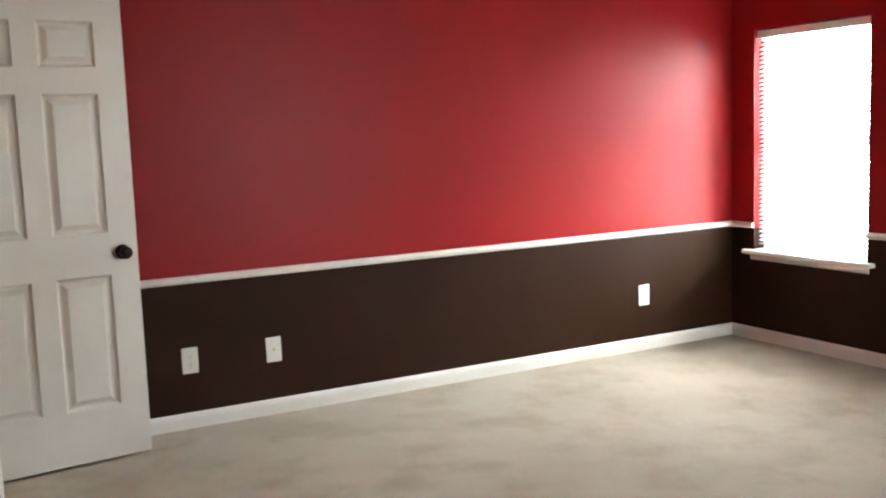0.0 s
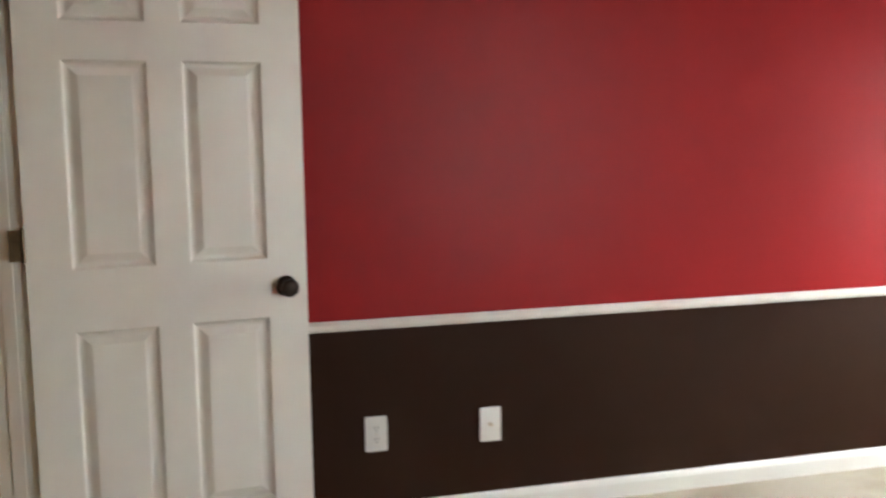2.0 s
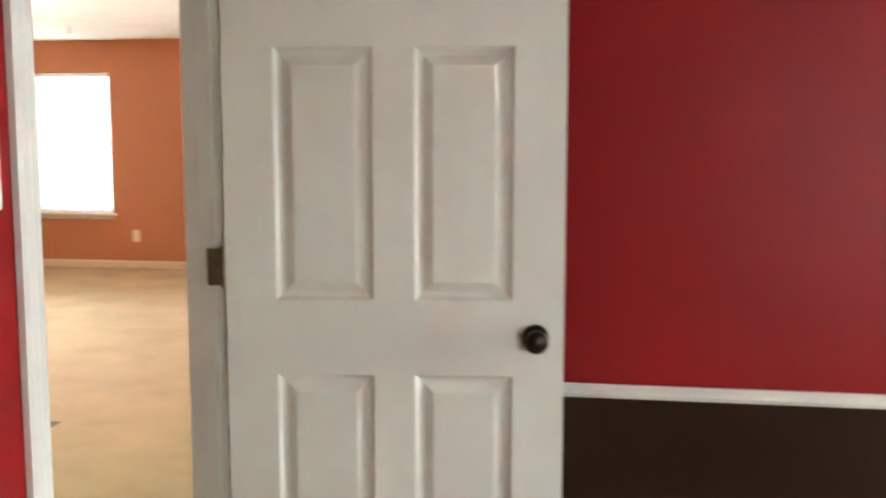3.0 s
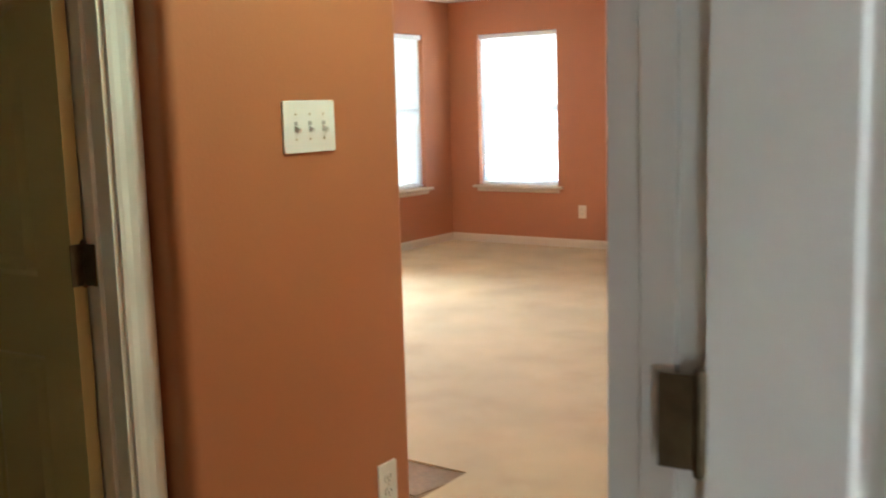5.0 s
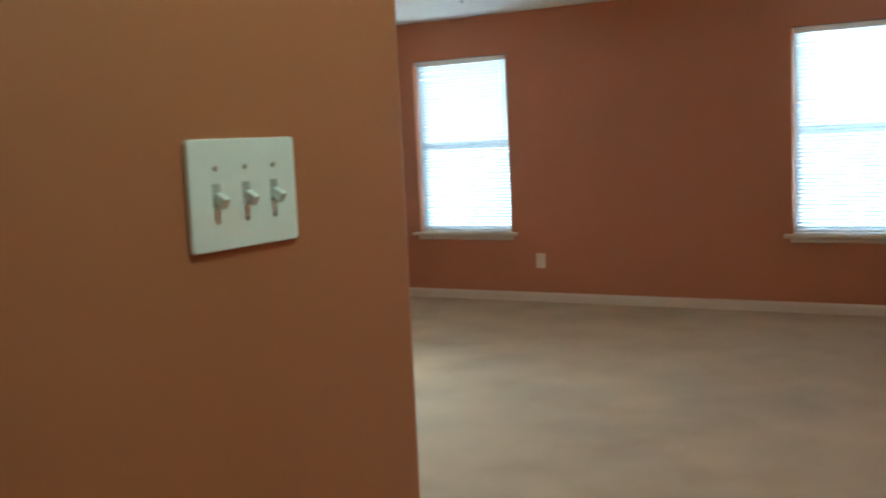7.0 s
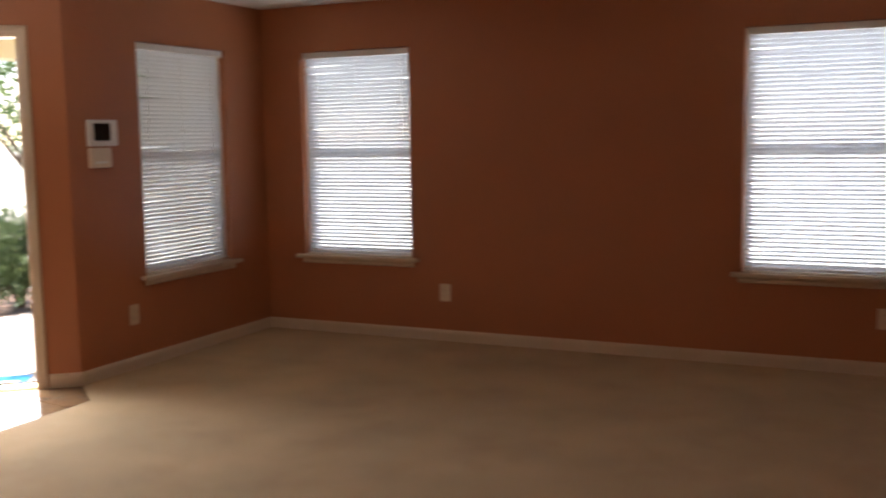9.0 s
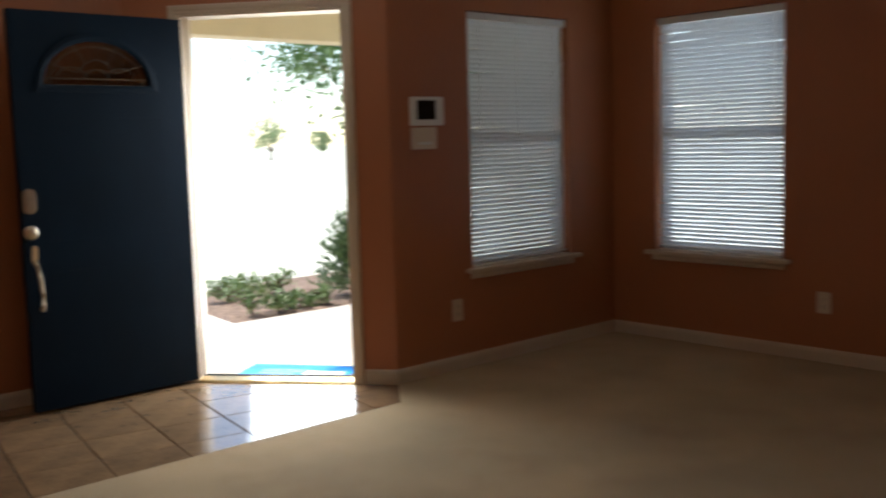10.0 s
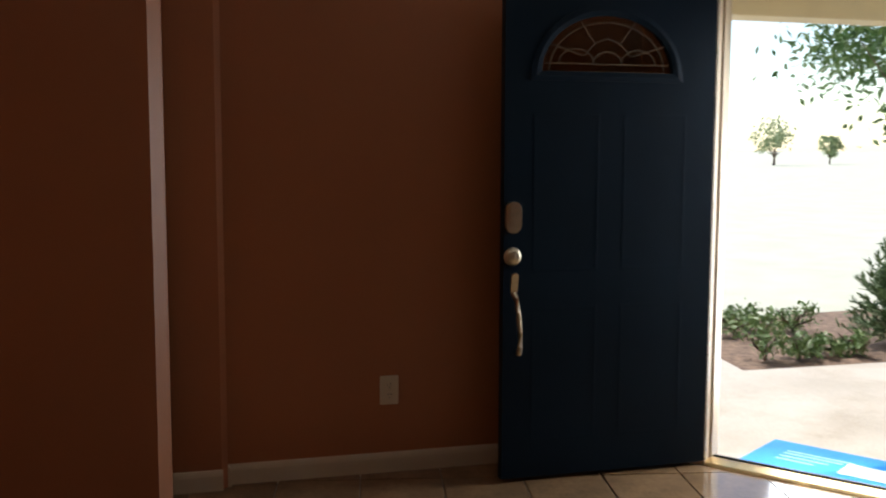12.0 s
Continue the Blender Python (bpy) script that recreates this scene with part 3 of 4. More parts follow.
# front door, its outer face turned to the room
FDW = 0.935
fd = empty("front_door", pose(-4.985, 4.60, 0, 0, 0, 270.6))
tagged(fd, "dark blue front door with fan light standing open", "door")
bm = bmesh.new()
FAN_U, FAN_Z, FAN_R, FAN_H = 0.495, 1.655, 0.300, 0.245
arc = [(FAN_U + FAN_R * math.cos(a), FAN_Z + FAN_H * math.sin(a)) for a in [math.pi * k / 24 for k in range(25)]]
for y in (0.0, -0.044):
    right, left = arc[0], arc[-1]
    bm.faces.new([bm.verts.new((x, y, z)) for x, z in ((0, 0.012), (FDW, 0.012), (FDW, FAN_Z), right, left, (0, FAN_Z))])
    bm.faces.new([bm.verts.new((x, y, z)) for x, z in [(FDW, FAN_Z), (FDW, 2.03), (FAN_U, 2.03), *arc[12::-1]]])
    bm.faces.new([bm.verts.new((x, y, z)) for x, z in [(0, FAN_Z), *arc[:11:-1], (FAN_U, 2.03), (0, 2.03)]])
rim = [(0, 0.012), (FDW, 0.012), (FDW, 2.03), (0, 2.03)]
for ring in (rim, arc):
    for a, b in zip(ring, ring[1:] + ring[:1]):
        bm.faces.new([bm.verts.new(c) for c in ((a[0], 0, a[1]), (b[0], 0, b[1]), (b[0], -0.044, b[1]), (a[0], -0.044, a[1]))])
bmesh.ops.remove_doubles(bm, verts=bm.verts, dist=1e-5)
part("leaf", bm, M_BLUE, fd)


def embossed(x0, x1, z0, z1):
    bm = bmesh.new()
    prof = [(0.0, 0.0), (0.006, 0.0005), (0.012, 0.0005), (0.018, 0.0002)]
    loops = []
    for inset, up in prof:
        loops.append([bm.verts.new((x, 0.0005 + up, z)) for x, z in ((x0 + inset, z0 + inset), (x1 - inset, z0 + inset), (x1 - inset, z1 - inset), (x0 + inset, z1 - inset))])
    for a, b in zip(loops, loops[1:]):
        for k in range(4):
            bm.faces.new((a[k], a[(k + 1) % 4], b[(k + 1) % 4], b[k]))
    return bm


for x0, x1 in ((0.135, 0.425), (0.525, 0.815)):
    for z0, z1 in ((0.16, 0.72), (0.86, 1.50)):
        part("panel_moulding", embossed(x0, x1, z0, z1), M_BLUE, fd)
# fan light: moulded frame, glass, lead strips
bm = bmesh.new()
outer = [(FAN_U + (FAN_R + 0.035) * math.cos(a), FAN_Z - 0.028 + (FAN_H + 0.060) * math.sin(a)) for a in [math.pi * k / 24 for k in range(25)]]
inner = [(FAN_U + (FAN_R - 0.014) * math.cos(a), FAN_Z + 0.010 + (FAN_H - 0.022) * math.sin(a)) for a in [math.pi * k / 24 for k in range(25)]]
mid = [((a[0] + b[0]) / 2, (a[1] + b[1]) / 2) for a, b in zip(outer, inner)]
loops = [[bm.verts.new((x, y, z)) for x, z in ring] for ring, y in ((outer, 0.001), (outer, 0.005), (mid, 0.009), (inner, 0.004), (inner, -0.010))]
for a, b in zip(loops, loops[1:]):
    for k in range(len(a)):
        q = (k + 1) % len(a)
        bm.faces.new((a[k], a[q], b[q], b[k]))
fan = part("fan_light", bm, M_BLUE, fd, "arched fan light with leaded glass")
bm = bmesh.new()
for y in (-0.012, -0.018):
    bm.faces.new([bm.verts.new((x, y, z)) for x, z in arc])
for a, b in zip(arc, arc[1:] + arc[:1]):
    bm.faces.new([bm.verts.new(c) for c in ((a[0], -0.012, a[1]), (b[0], -0.012, b[1]), (b[0], -0.018, b[1]), (a[0], -0.018, a[1]))])
bmesh.ops.remove_doubles(bm, verts=bm.verts, dist=1e-5)
part("glass", bm, M_LITE, fan)


def strip(points, width=0.005, y0=-0.012, y1=-0.007):
    bm = bmesh.new()
    for a, b in zip(points, points[1:]):
        a, b = Vector(a), Vector(b)
        d = (b - a).normalized()
        n = Vector((-d.y, d.x)) * width / 2
        a, b = a - d * 0.001, b + d * 0.001
        box4 = [a - n, b - n, b + n, a + n]
        lo = [bm.verts.new((p.x, y0, p.y)) for p in box4]
        hi = [bm.verts.new((p.x, y1, p.y)) for p in box4]
        bm.faces.new(lo), bm.faces.new(hi)
        for k in range(4):
            bm.faces.new((lo[k], lo[(k + 1) % 4], hi[(k + 1) % 4], hi[k]))
    return bm


def fan_arc(s, a0=0, a1=180, n=16):
    return [(FAN_U + FAN_R * s * math.cos(radians(a0 + (a1 - a0) * k / n)), FAN_Z + 0.012 + (FAN_H - 0.012) * s * math.sin(radians(a0 + (a1 - a0) * k / n))) for k in range(n + 1)]


part("lead_strip", strip(fan_arc(0.84)), M_LEAD, fan)
part("lead_strip", strip([(FAN_U - 0.27, FAN_Z + 0.042), (FAN_U + 0.27, FAN_Z + 0.042)]), M_LEAD, fan)
part("lead_strip", strip([(FAN_U - 0.255, FAN_Z + 0.008), (FAN_U + 0.255, FAN_Z + 0.008)], 0.010), M_LEAD, fan)
for a in (30, 65, 115, 150):
    c, s = math.cos(radians(a)), math.sin(radians(a))
    part("lead_strip", strip([(FAN_U + FAN_R * 0.42 * c, FAN_Z + FAN_H * 0.45 * s + 0.02), (FAN_U + FAN_R * 0.97 * c, FAN_Z + FAN_H * 0.97 * s)]), M_LEAD, fan)
for cx, r in ((-0.135, 0.075), (0.0, 0.062), (0.135, 0.075)):
    pts = [(FAN_U + cx + r * math.cos(math.pi * k / 10), FAN_Z + 0.045 + r * 0.75 * math.sin(math.pi * k / 10)) for k in range(11)]
    part("lead_strip", strip(pts), M_LEAD, fan)
part("lead_strip", strip([(FAN_U - 0.10, FAN_Z + 0.075), (FAN_U - 0.055, FAN_Z + 0.125), (FAN_U, FAN_Z + 0.145), (FAN_U + 0.055, FAN_Z + 0.125), (FAN_U + 0.10, FAN_Z + 0.075)]), M_LEAD, fan)


def rounded_plate(w, h, d, r=None, seg=6):
    r = min(w, h) / 2 * 0.98 if r is None else r
    pts = []
    for cx, cz, a0 in ((w / 2 - r, h / 2 - r, 0), (-w / 2 + r, h / 2 - r, 90), (-w / 2 + r, -h / 2 + r, 180), (w / 2 - r, -h / 2 + r, 270)):
        pts += [(cx + r * math.cos(radians(a0 + 90 * k / seg)), cz + r * math.sin(radians(a0 + 90 * k / seg))) for k in range(seg + 1)]
    return prism(pts, d)


lock = part("deadbolt", rounded_plate(0.066, 0.125, 0.020, 0.031), M_NICKEL, fd, "satin nickel keypad deadbolt", bevel=0.003, m=Matrix.Translation((0.898, 0.001, 1.085)))
part("keypad", rounded_plate(0.036, 0.080, 0.004, 0.012), M_NICKEL, lock, m=Matrix.Translation((0, 0.020, 0.008)))
grip = part("handle_set", lathe([(0.0, 0.0), (0.036, 0.0), (0.038, 0.006), (0.032, 0.016), (0.022, 0.022), (0.0, 0.024)], 28, axis="y"), M_NICKEL, fd, "satin nickel handle set with thumb latch", smooth=True, m=Matrix.Translation((0.898, 0.001, 0.928)) @ Matrix.Diagonal((1, -1, 1, 1)))
part("thumb_latch", rounded_plate(0.030, 0.085, 0.012, 0.014), M_NICKEL, grip, bevel=0.003, m=Matrix.Translation((0, -0.034, -0.105)) @ pose(0, 0, 0, 12))


def tube(points, radii, seg=12):
    bm = bmesh.new()
    rings = []
    for k, p in enumerate(points):
        p = Vector(p)
        d = (Vector(points[min(k + 1, len(points) - 1)]) - Vector(points[max(k - 1, 0)])).normalized()
        side = d.cross(Vector((0, 0, 1)) if abs(d.z) < 0.9 else Vector((1, 0, 0))).normalized()
        up = side.cross(d)
        rings.append([bm.verts.new(p + (side * math.cos(2 * math.pi * q / seg) + up * math.sin(2 * math.pi * q / seg)) * radii[k]) for q in range(seg)])
    for a, b in zip(rings, rings[1:]):
        for q in range(seg):
            bm.faces.new((a[q], a[(q + 1) % seg], b[(q + 1) % seg], b[q]))
    bm.faces.new(rings[0]), bm.faces.new(rings[-1])
    return bm


part("grip_bar", tube([(0, -0.012, -0.14), (-0.004, -0.040, -0.165), (-0.010, -0.055, -0.22), (-0.018, -0.052, -0.30), (-0.026, -0.034, -0.36), (-0.030, -0.006, -0.395)], [0.012, 0.011, 0.010, 0.010, 0.010, 0.013]), M_NICKEL, grip, smooth=True)
for z in (0.25, 1.03, 1.82):
    part("hinge", lathe([(0.0, -0.05), (0.007, -0.05), (0.007, 0.05), (0.0, 0.05)], 12), M_BRASS, fd, m=Matrix.Translation((-0.006, -0.046, z)))
tagged(fd, "dark blue front door with fan light standing open", "door")

mt, _ = along(tuple(KINK), tuple(FEND))
th = empty("threshold", mt)
tagged(th, "aluminium and wood threshold of the front doorway", "threshold", kind="structure")
part("sill_plate", run([(0.012, -0.02), (0.012, -0.002), (0.0, 0.008), (-0.05, 0.018), (-0.11, 0.016), (-FAR - 0.03, -0.01), (-FAR - 0.03, -0.06), (0.0, -0.06)], FD1 - FD0 - 0.036), M_BRASS, th, m=Matrix.Translation((FD0 + 0.018, 0, 0)))
part("weather_strip", box(FD0 + 0.02, FD1 - 0.02, -0.09, -0.075, 0.017, 0.024), M_SLOT, th)


# ---------------------------------------------------------------- windows and blinds
def window(name, m, width, z0, z1, depth, label, mullion=False):
    """m: at the opening's lower left corner seen from the room, x to the right, y into the room."""
    height = z1 - z0
    thing = empty(name, m)
    tagged(thing, label, "window", kind="structure")
    f = 0.045
    trim = M_WHITE if "red" in label else M_CREAM
    y0, y1 = -depth + 0.01, -depth + 0.065
    for a in ((0, f, 0, height), (width - f, width, 0, height), (f, width - f, height - f, height), (f, width - f, 0, f)):
        part("window_frame", box(a[0], a[1], y0, y1, a[2], a[3]), M_VINYL, thing, bevel=0.002)
    part("meeting_rail", box(f, width - f, y0 + 0.01, y1 + 0.004, height * 0.5 - 0.022, height * 0.5 + 0.022), M_VINYL, thing, bevel=0.002)
    for a, b, y in ((f, height * 0.5 - 0.022, y0 + 0.030), (height * 0.5 + 0.022, height - f, y0 + 0.022)):
        pane = part("pane", box(f, width - f, y, y + 0.004, a, b), M_GLASS, thing)
        pane.visible_shadow = False
    stool = prism([(-0.055, -0.026), (width + 0.055, -0.026), (width + 0.055, 0), (-0.055, 0)], 0.052)
    part("window_sill", stool, trim, thing, bevel=0.006, m=Matrix.Translation((0, 0.001, 0)))
    part("inner_sill", box(0.002, width - 0.002, -depth + 0.064, 0.001, -0.010, 0.004), trim, thing)
    part("apron", run([(0.0, -0.064), (0.010, -0.064), (0.016, -0.055), (0.014, -0.040), (0.020, -0.027), (0, -0.027)], width + 0.03), trim, thing, m=Matrix.Translation((-0.015, 0.001, 0)))
    return thing


def blind(m, width, height, tilt, label, seed, bent=()):
    rng = random.Random(seed)
    thing = empty("window_blind", m)
    tagged(thing, label, "blind", group="window blinds")
    w = width - 0.024
    y = -0.045
    part("headrail", box(0.010, width - 0.010, y - 0.030, y + 0.030, height - 0.048, height - 0.004), M_VINYL, thing, bevel=0.002)
    pitch, half = 0.0270, 0.0152
    n = int((height - 0.048 - 0.035) / pitch)
    data = []
    for warp in (0.0, 0.006, -0.006, 0.014):
        bm = bmesh.new()
        rows = []
        for i in range(7):
            x = 0.012 + w * i / 6
            drop = -abs(warp) * (max(0, (i - 3) / 3) ** 2 if warp > 0 else max(0, (3 - i) / 3) ** 2)
            rows.append([bm.verts.new((x, half * c, 0.0022 * (1 - c * c) + drop * (0.6 + 0.4 * c))) for c in (-1, -0.4, 0.4, 1)])
        for a, b in zip(rows, rows[1:]):
            for k in range(3):
                bm.faces.new((a[k], b[k], b[k + 1], a[k + 1]))
        mesh = bpy.data.meshes.new("slat")
        bm.to_mesh(mesh)
        bm.free()
        mesh.materials.append(M_SLAT)
        mesh.shade_smooth()
        data.append(mesh)
    for k in range(n):
        warp = 3 if k in bent else rng.choices((0, 1, 2), (0.95, 0.025, 0.025))[0]
        ob = new("slat", data[warp])
        ob.parent = thing
        ob.matrix_local = Matrix.Translation((0, y, height - 0.062 - k * pitch)) @ pose(0, 0, 0, tilt + rng.uniform(-0.5, 0.5))
    z = height - 0.062 - n * pitch
    part("bottom_rail", box(0.012, width - 0.012, y - 0.012, y + 0.012, z - 0.006, z + 0.008), M_VINYL, thing, bevel=0.002)
    for x in (width * 0.14, width * 0.5, width * 0.86):
        part("ladder_cord", box(x - 0.001, x + 0.001, y + 0.0135, y + 0.0150, z, height - 0.05), M_VINYL, thing)
    part("tilt_wand", lathe([(0.0, -0.62), (0.005, -0.62), (0.004, -0.01), (0.0, 0.0)], 8), M_VINYL, thing, m=Matrix.Translation((0.07, y + 0.034, height - 0.05)))
    return thing


# x runs to the right seen from the room, y towards the room
WIN = [("window_5", (5.45, RED_Y0), 0.565, 1.93, 0.90, 180, "white sash window in the red wall", 5),
       ("window_1", (RED_X1, -0.19), 0.565, 1.93, 0.85, 90 + 180, "white window of the red room with a bright closed blind", 1),
       ("window_2", (LIV_X0, WIN_A[0]), WIN_Z0, WIN_Z1, 0.90, 90, "white sash window beside the front door", 2),
       ("window_3", (WIN_B[0], LIV_Y1), WIN_Z0, WIN_Z1, 0.895, 0, "white sash window in the terracotta wall", 3),
       ("window_4", (WIN_C[0], LIV_Y1), WIN_Z0, WIN_Z1, 0.91, 0, "white sash window in the terracotta wall", 4)]
for name, p, z0, z1, w, heading, label, seed in WIN:
    turn = pose(0, 0, 0, 0, 0, heading)
    corner = Vector((p[0], p[1], 0)) + turn @ Vector((w, 0, 0))
    m = pose(corner.x, corner.y, z0, 0, 0, heading + 180)
    window(name, m, w, z0, z1, FAR, label)
    if seed == 5:
        continue
    tilt = {1: -30, 2: 61, 3: 55.5, 4: 55.5}[seed]
    blind(m, w, z1 - z0, tilt, {1: "white slatted blind, glowing with daylight", 2: "cream slatted blind, half open", 3: "white slatted blind with slightly bent slats", 4: "white slatted blind with a few bent slats"}[seed], seed, {3: (2, 4, 19, 42, 46), 4: (3, 18, 33, 36, 48), 2: (6, 11), 1: ()}[seed])


# ---------------------------------------------------------------- wall plates and controls
def plate(m, w, h, label, gangs, name="outlet", category="outlet", group="wall plates"):
    """m: on the wall, x to the right, y into the room. gangs: kinds of inserts side by side."""
    thing = empty(name, m)
    tagged(thing, label, category, group)
    plastic = M_BEIGE if "beige" in label else M_PLATE
    part("cover_plate", rounded_plate(w, h, 0.006, 0.006), plastic, thing, bevel=0.0018, m=Matrix.Translation((0, 0.0005, 0)))
    for k, kind in enumerate(gangs):
        x = (k - (len(gangs) - 1) / 2) * 0.050
        if kind == "duplex":
            for z in (-0.021, 0.021):
                face = part("socket", rounded_plate(0.034, 0.030, 0.003, 0.013), plastic, thing, m=Matrix.Translation((x, 0.0065, z)))
                for sx, hh in ((-0.0065, 0.010), (0.0065, 0.008)):
                    part("slot", box(sx - 0.0011, sx + 0.0011, 0.003, 0.0036, -0.001, hh - 0.001), M_SLOT, face)
                part("slot", lathe([(0.0, 0.0), (0.0026, 0.0), (0.0026, 0.0006), (0.0, 0.0006)], 10, axis="y"), M_SLOT, face, m=Matrix.Translation((0, 0.0036, -0.0085)))
            part("screw", lathe([(0.0, 0.0), (0.003, 0.0), (0.002, 0.0015), (0.0, 0.0016)], 10, axis="y"), M_NICKEL, thing, m=Matrix.Translation((x, 0.0068, 0)) @ Matrix.Diagonal((1, -1, 1, 1)))
        elif kind == "coax":
            part("coax_jack", lathe([(0.0, 0.0), (0.008, 0.0), (0.008, 0.003), (0.005, 0.003), (0.005, 0.011), (0.0, 0.011)], 12, axis="y"), M_NICKEL, thing, m=Matrix.Translation((x, 0.0066, 0)) @ Matrix.Diagonal((1, -1, 1, 1)))
        elif kind == "toggle":
            # white slot painted grey to show the shade around the toggle
            part("switch_slot", box(x - 0.006, x + 0.006, 0.0064, 0.0072, -0.013, 0.013), M_SLOT_SHADE, thing, bevel=0.0003)
            part("toggle", prism([(-0.0045, -0.006), (0.0045, -0.006), (0.0045, 0.006), (-0.0045, 0.006)], 0.016), M_PLATE, thing, bevel=0.001, m=Matrix.Translation((x, 0.006, -0.002)) @ pose(0, 0, 0, -30))
        if kind == "toggle":
            for z in (-0.030, 0.030):
                part("screw", lathe([(0.0, 0.0), (0.0032, 0.0), (0.0022, 0.0015), (0.0, 0.0016)], 10, axis="y"), M_NICKEL, thing, m=Matrix.Translation((x, 0.0068, z)) @ Matrix.Diagonal((1, -1, 1, 1)))
    return thing


def on_wall(x, y, z, heading):
    """heading: the way that the plate faces, degrees from +y, to the left."""
    return pose(x, y, z, 0, 0, heading)


plate(on_wall(2.473, 0, 0.321, 180), 0.080, 0.128, "white duplex outlet on the brown wall", ["duplex"])
plate(on_wall(2.898, 0, 0.318, 180), 0.080, 0.128, "white cable jack plate on the brown wall", ["coax"], "cable_jack", "cable jack")
plate(on_wall(5.295, 0, 0.329, 180), 0.080, 0.128, "white duplex outlet near the red room window", ["duplex"])
plate(on_wall(RED_X0, -1.318, 1.350, 270), 0.089, 0.135, "white single light switch on the red wall", ["toggle"], "light_switch", "light switch")
plate(on_wall(SW_X, 0.608, 1.334, 270), 0.185, 0.126, "white triple toggle light switch on the hall wall", ["toggle"] * 3, "light_switch", "light switch")
plate(on_wall(SW_X, 0.864, 0.330, 270), 0.080, 0.128, "white duplex outlet below the triple switch", ["duplex"])
plate(on_wall(LIV_X0, 5.776, 0.347, 270), 0.080, 0.128, "beige duplex outlet under the side window", ["duplex"])
plate(on_wall(-2.582, LIV_Y1, 0.345, 180), 0.080, 0.124, "beige duplex outlet on the terracotta wall", ["duplex"])
plate(on_wall(0.258, LIV_Y1, 0.338, 180), 0.080, 0.124, "beige duplex outlet on the terracotta wall", ["duplex"])
plate(on_wall(FOY_X, 3.256, 0.346, 270), 0.080, 0.124, "beige duplex outlet in the foyer", ["duplex"])

alarm = empty("alarm_panel", on_wall(LIV_X0, 5.570, 1.494, 270))
tagged(alarm, "white alarm panel with a dark screen", "alarm panel")
part("body", rounded_plate(0.235, 0.158, 0.026, 0.010), M_PLATE, alarm, bevel=0.004, m=Matrix.Translation((0, 0.0005, 0)))
part("screen", rounded_plate(0.135, 0.105, 0.002, 0.004), M_SCREEN, alarm, "dark glossy screen", m=Matrix.Translation((0.014, 0.0262, 0.006)))
sounder = empty("sounder_box", on_wall(LIV_X0, 5.545, 1.345, 270))
tagged(sounder, "small beige wall box under the alarm panel", "wall box")
part("body", rounded_plate(0.175, 0.120, 0.022, 0.008), M_BEIGE, sounder, bevel=0.004, m=Matrix.Translation((0, 0.0005, 0)))
part("grille", box(-0.05, 0.05, 0.0222, 0.0232, -0.035, -0.020), M_PLATE, sounder)

hook = empty("ceiling_hook", pose(-2.55, 6.0, CEIL, 0, 0, 0))
tagged(hook, "small dark hook in the ceiling", "hook")
part("hook", tube([(0, 0, 0.0), (0, 0, -0.03), (0.012, 0, -0.05), (0.0, 0, -0.068), (-0.012, 0, -0.055)], [0.004] * 5, 8), M_DARK, hook, smooth=True)
det = empty("smoke_detector", pose(-3.45, 6.45, CEIL, 0, 0, 0))
tagged(det, "round off-white smoke detector on the ceiling", "smoke detector")
part("body", lathe([(0.0, -0.001), (0.072, -0.001), (0.072, -0.016), (0.060, -0.032), (0.0, -0.036)], 28), M_PLATE, det, smooth=True)

# lamps that stand out of sight but light the foyer and the bathroom, plus an added hall fill
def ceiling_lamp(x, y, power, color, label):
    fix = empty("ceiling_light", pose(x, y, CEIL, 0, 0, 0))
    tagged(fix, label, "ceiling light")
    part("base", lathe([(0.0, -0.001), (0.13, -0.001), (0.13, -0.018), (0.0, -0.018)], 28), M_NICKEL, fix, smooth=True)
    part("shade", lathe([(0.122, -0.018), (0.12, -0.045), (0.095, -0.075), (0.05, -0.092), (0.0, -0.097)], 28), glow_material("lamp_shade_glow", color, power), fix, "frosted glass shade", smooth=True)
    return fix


ceiling_lamp(-5.09, 3.45, 0.36, (1.0, 0.62, 0.30), "small ceiling light with a frosted shade in the foyer")
# Added fill with no known source in the hall; brightens the switch wall.
ceiling_lamp(0.74, 0.62, 7.0, (0.75, 1.0, 0.74), "added unseen fill light with a frosted shade on the hall ceiling")
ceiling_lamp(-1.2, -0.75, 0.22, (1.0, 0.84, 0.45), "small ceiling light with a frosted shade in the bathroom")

# ---------------------------------------------------------------- outside
SOUT = Vector((-0.618, 0.786))
PORCH_Z = -0.12


def out_at(s, d):
    """A point s along the door wall from the kink and d out from it."""
    p = KINK + FDIR * s + SOUT * d
    return (p.x, p.y)


slab("porch", [(-4.10, 4.9), (LIV_X0 - FAR, KINK.y), (LIV_X0 - FAR, 9.2), (-6.98, 9.2), (-7.02, 6.05), (-7.85, 6.17), (-14.0, 6.8), (-14.0, 3.7), (-6.3, 4.0), (FOY_X - 0.15, 4.2)], -0.30, PORCH_Z, M_CONC, "pale concrete porch slab with a walkway", "porch")
slab("planting_bed", [(-7.04, 6.08), (-7.0, 9.6), (-9.2, 9.6), (-9.0, 6.37)], -0.30, PORCH_Z - 0.03, M_MULCH, "dark mulch bed beside the porch", "planting bed")
beam = link_mesh("porch_beam", box(-6.95, -6.70, 1.5, 9.2, 2.165, 2.45), M_BEAM, bevel=0.01)
tagged(beam, "cream painted beam of the porch roof", "beam", kind="structure")
tagged(link_mesh("porch_ceiling", box(-7.1, LIV_X0 - FAR - 0.01, 4.6, 9.2, 2.52, 2.60), M_BEAM), "cream painted porch ceiling", "porch ceiling", kind="structure")

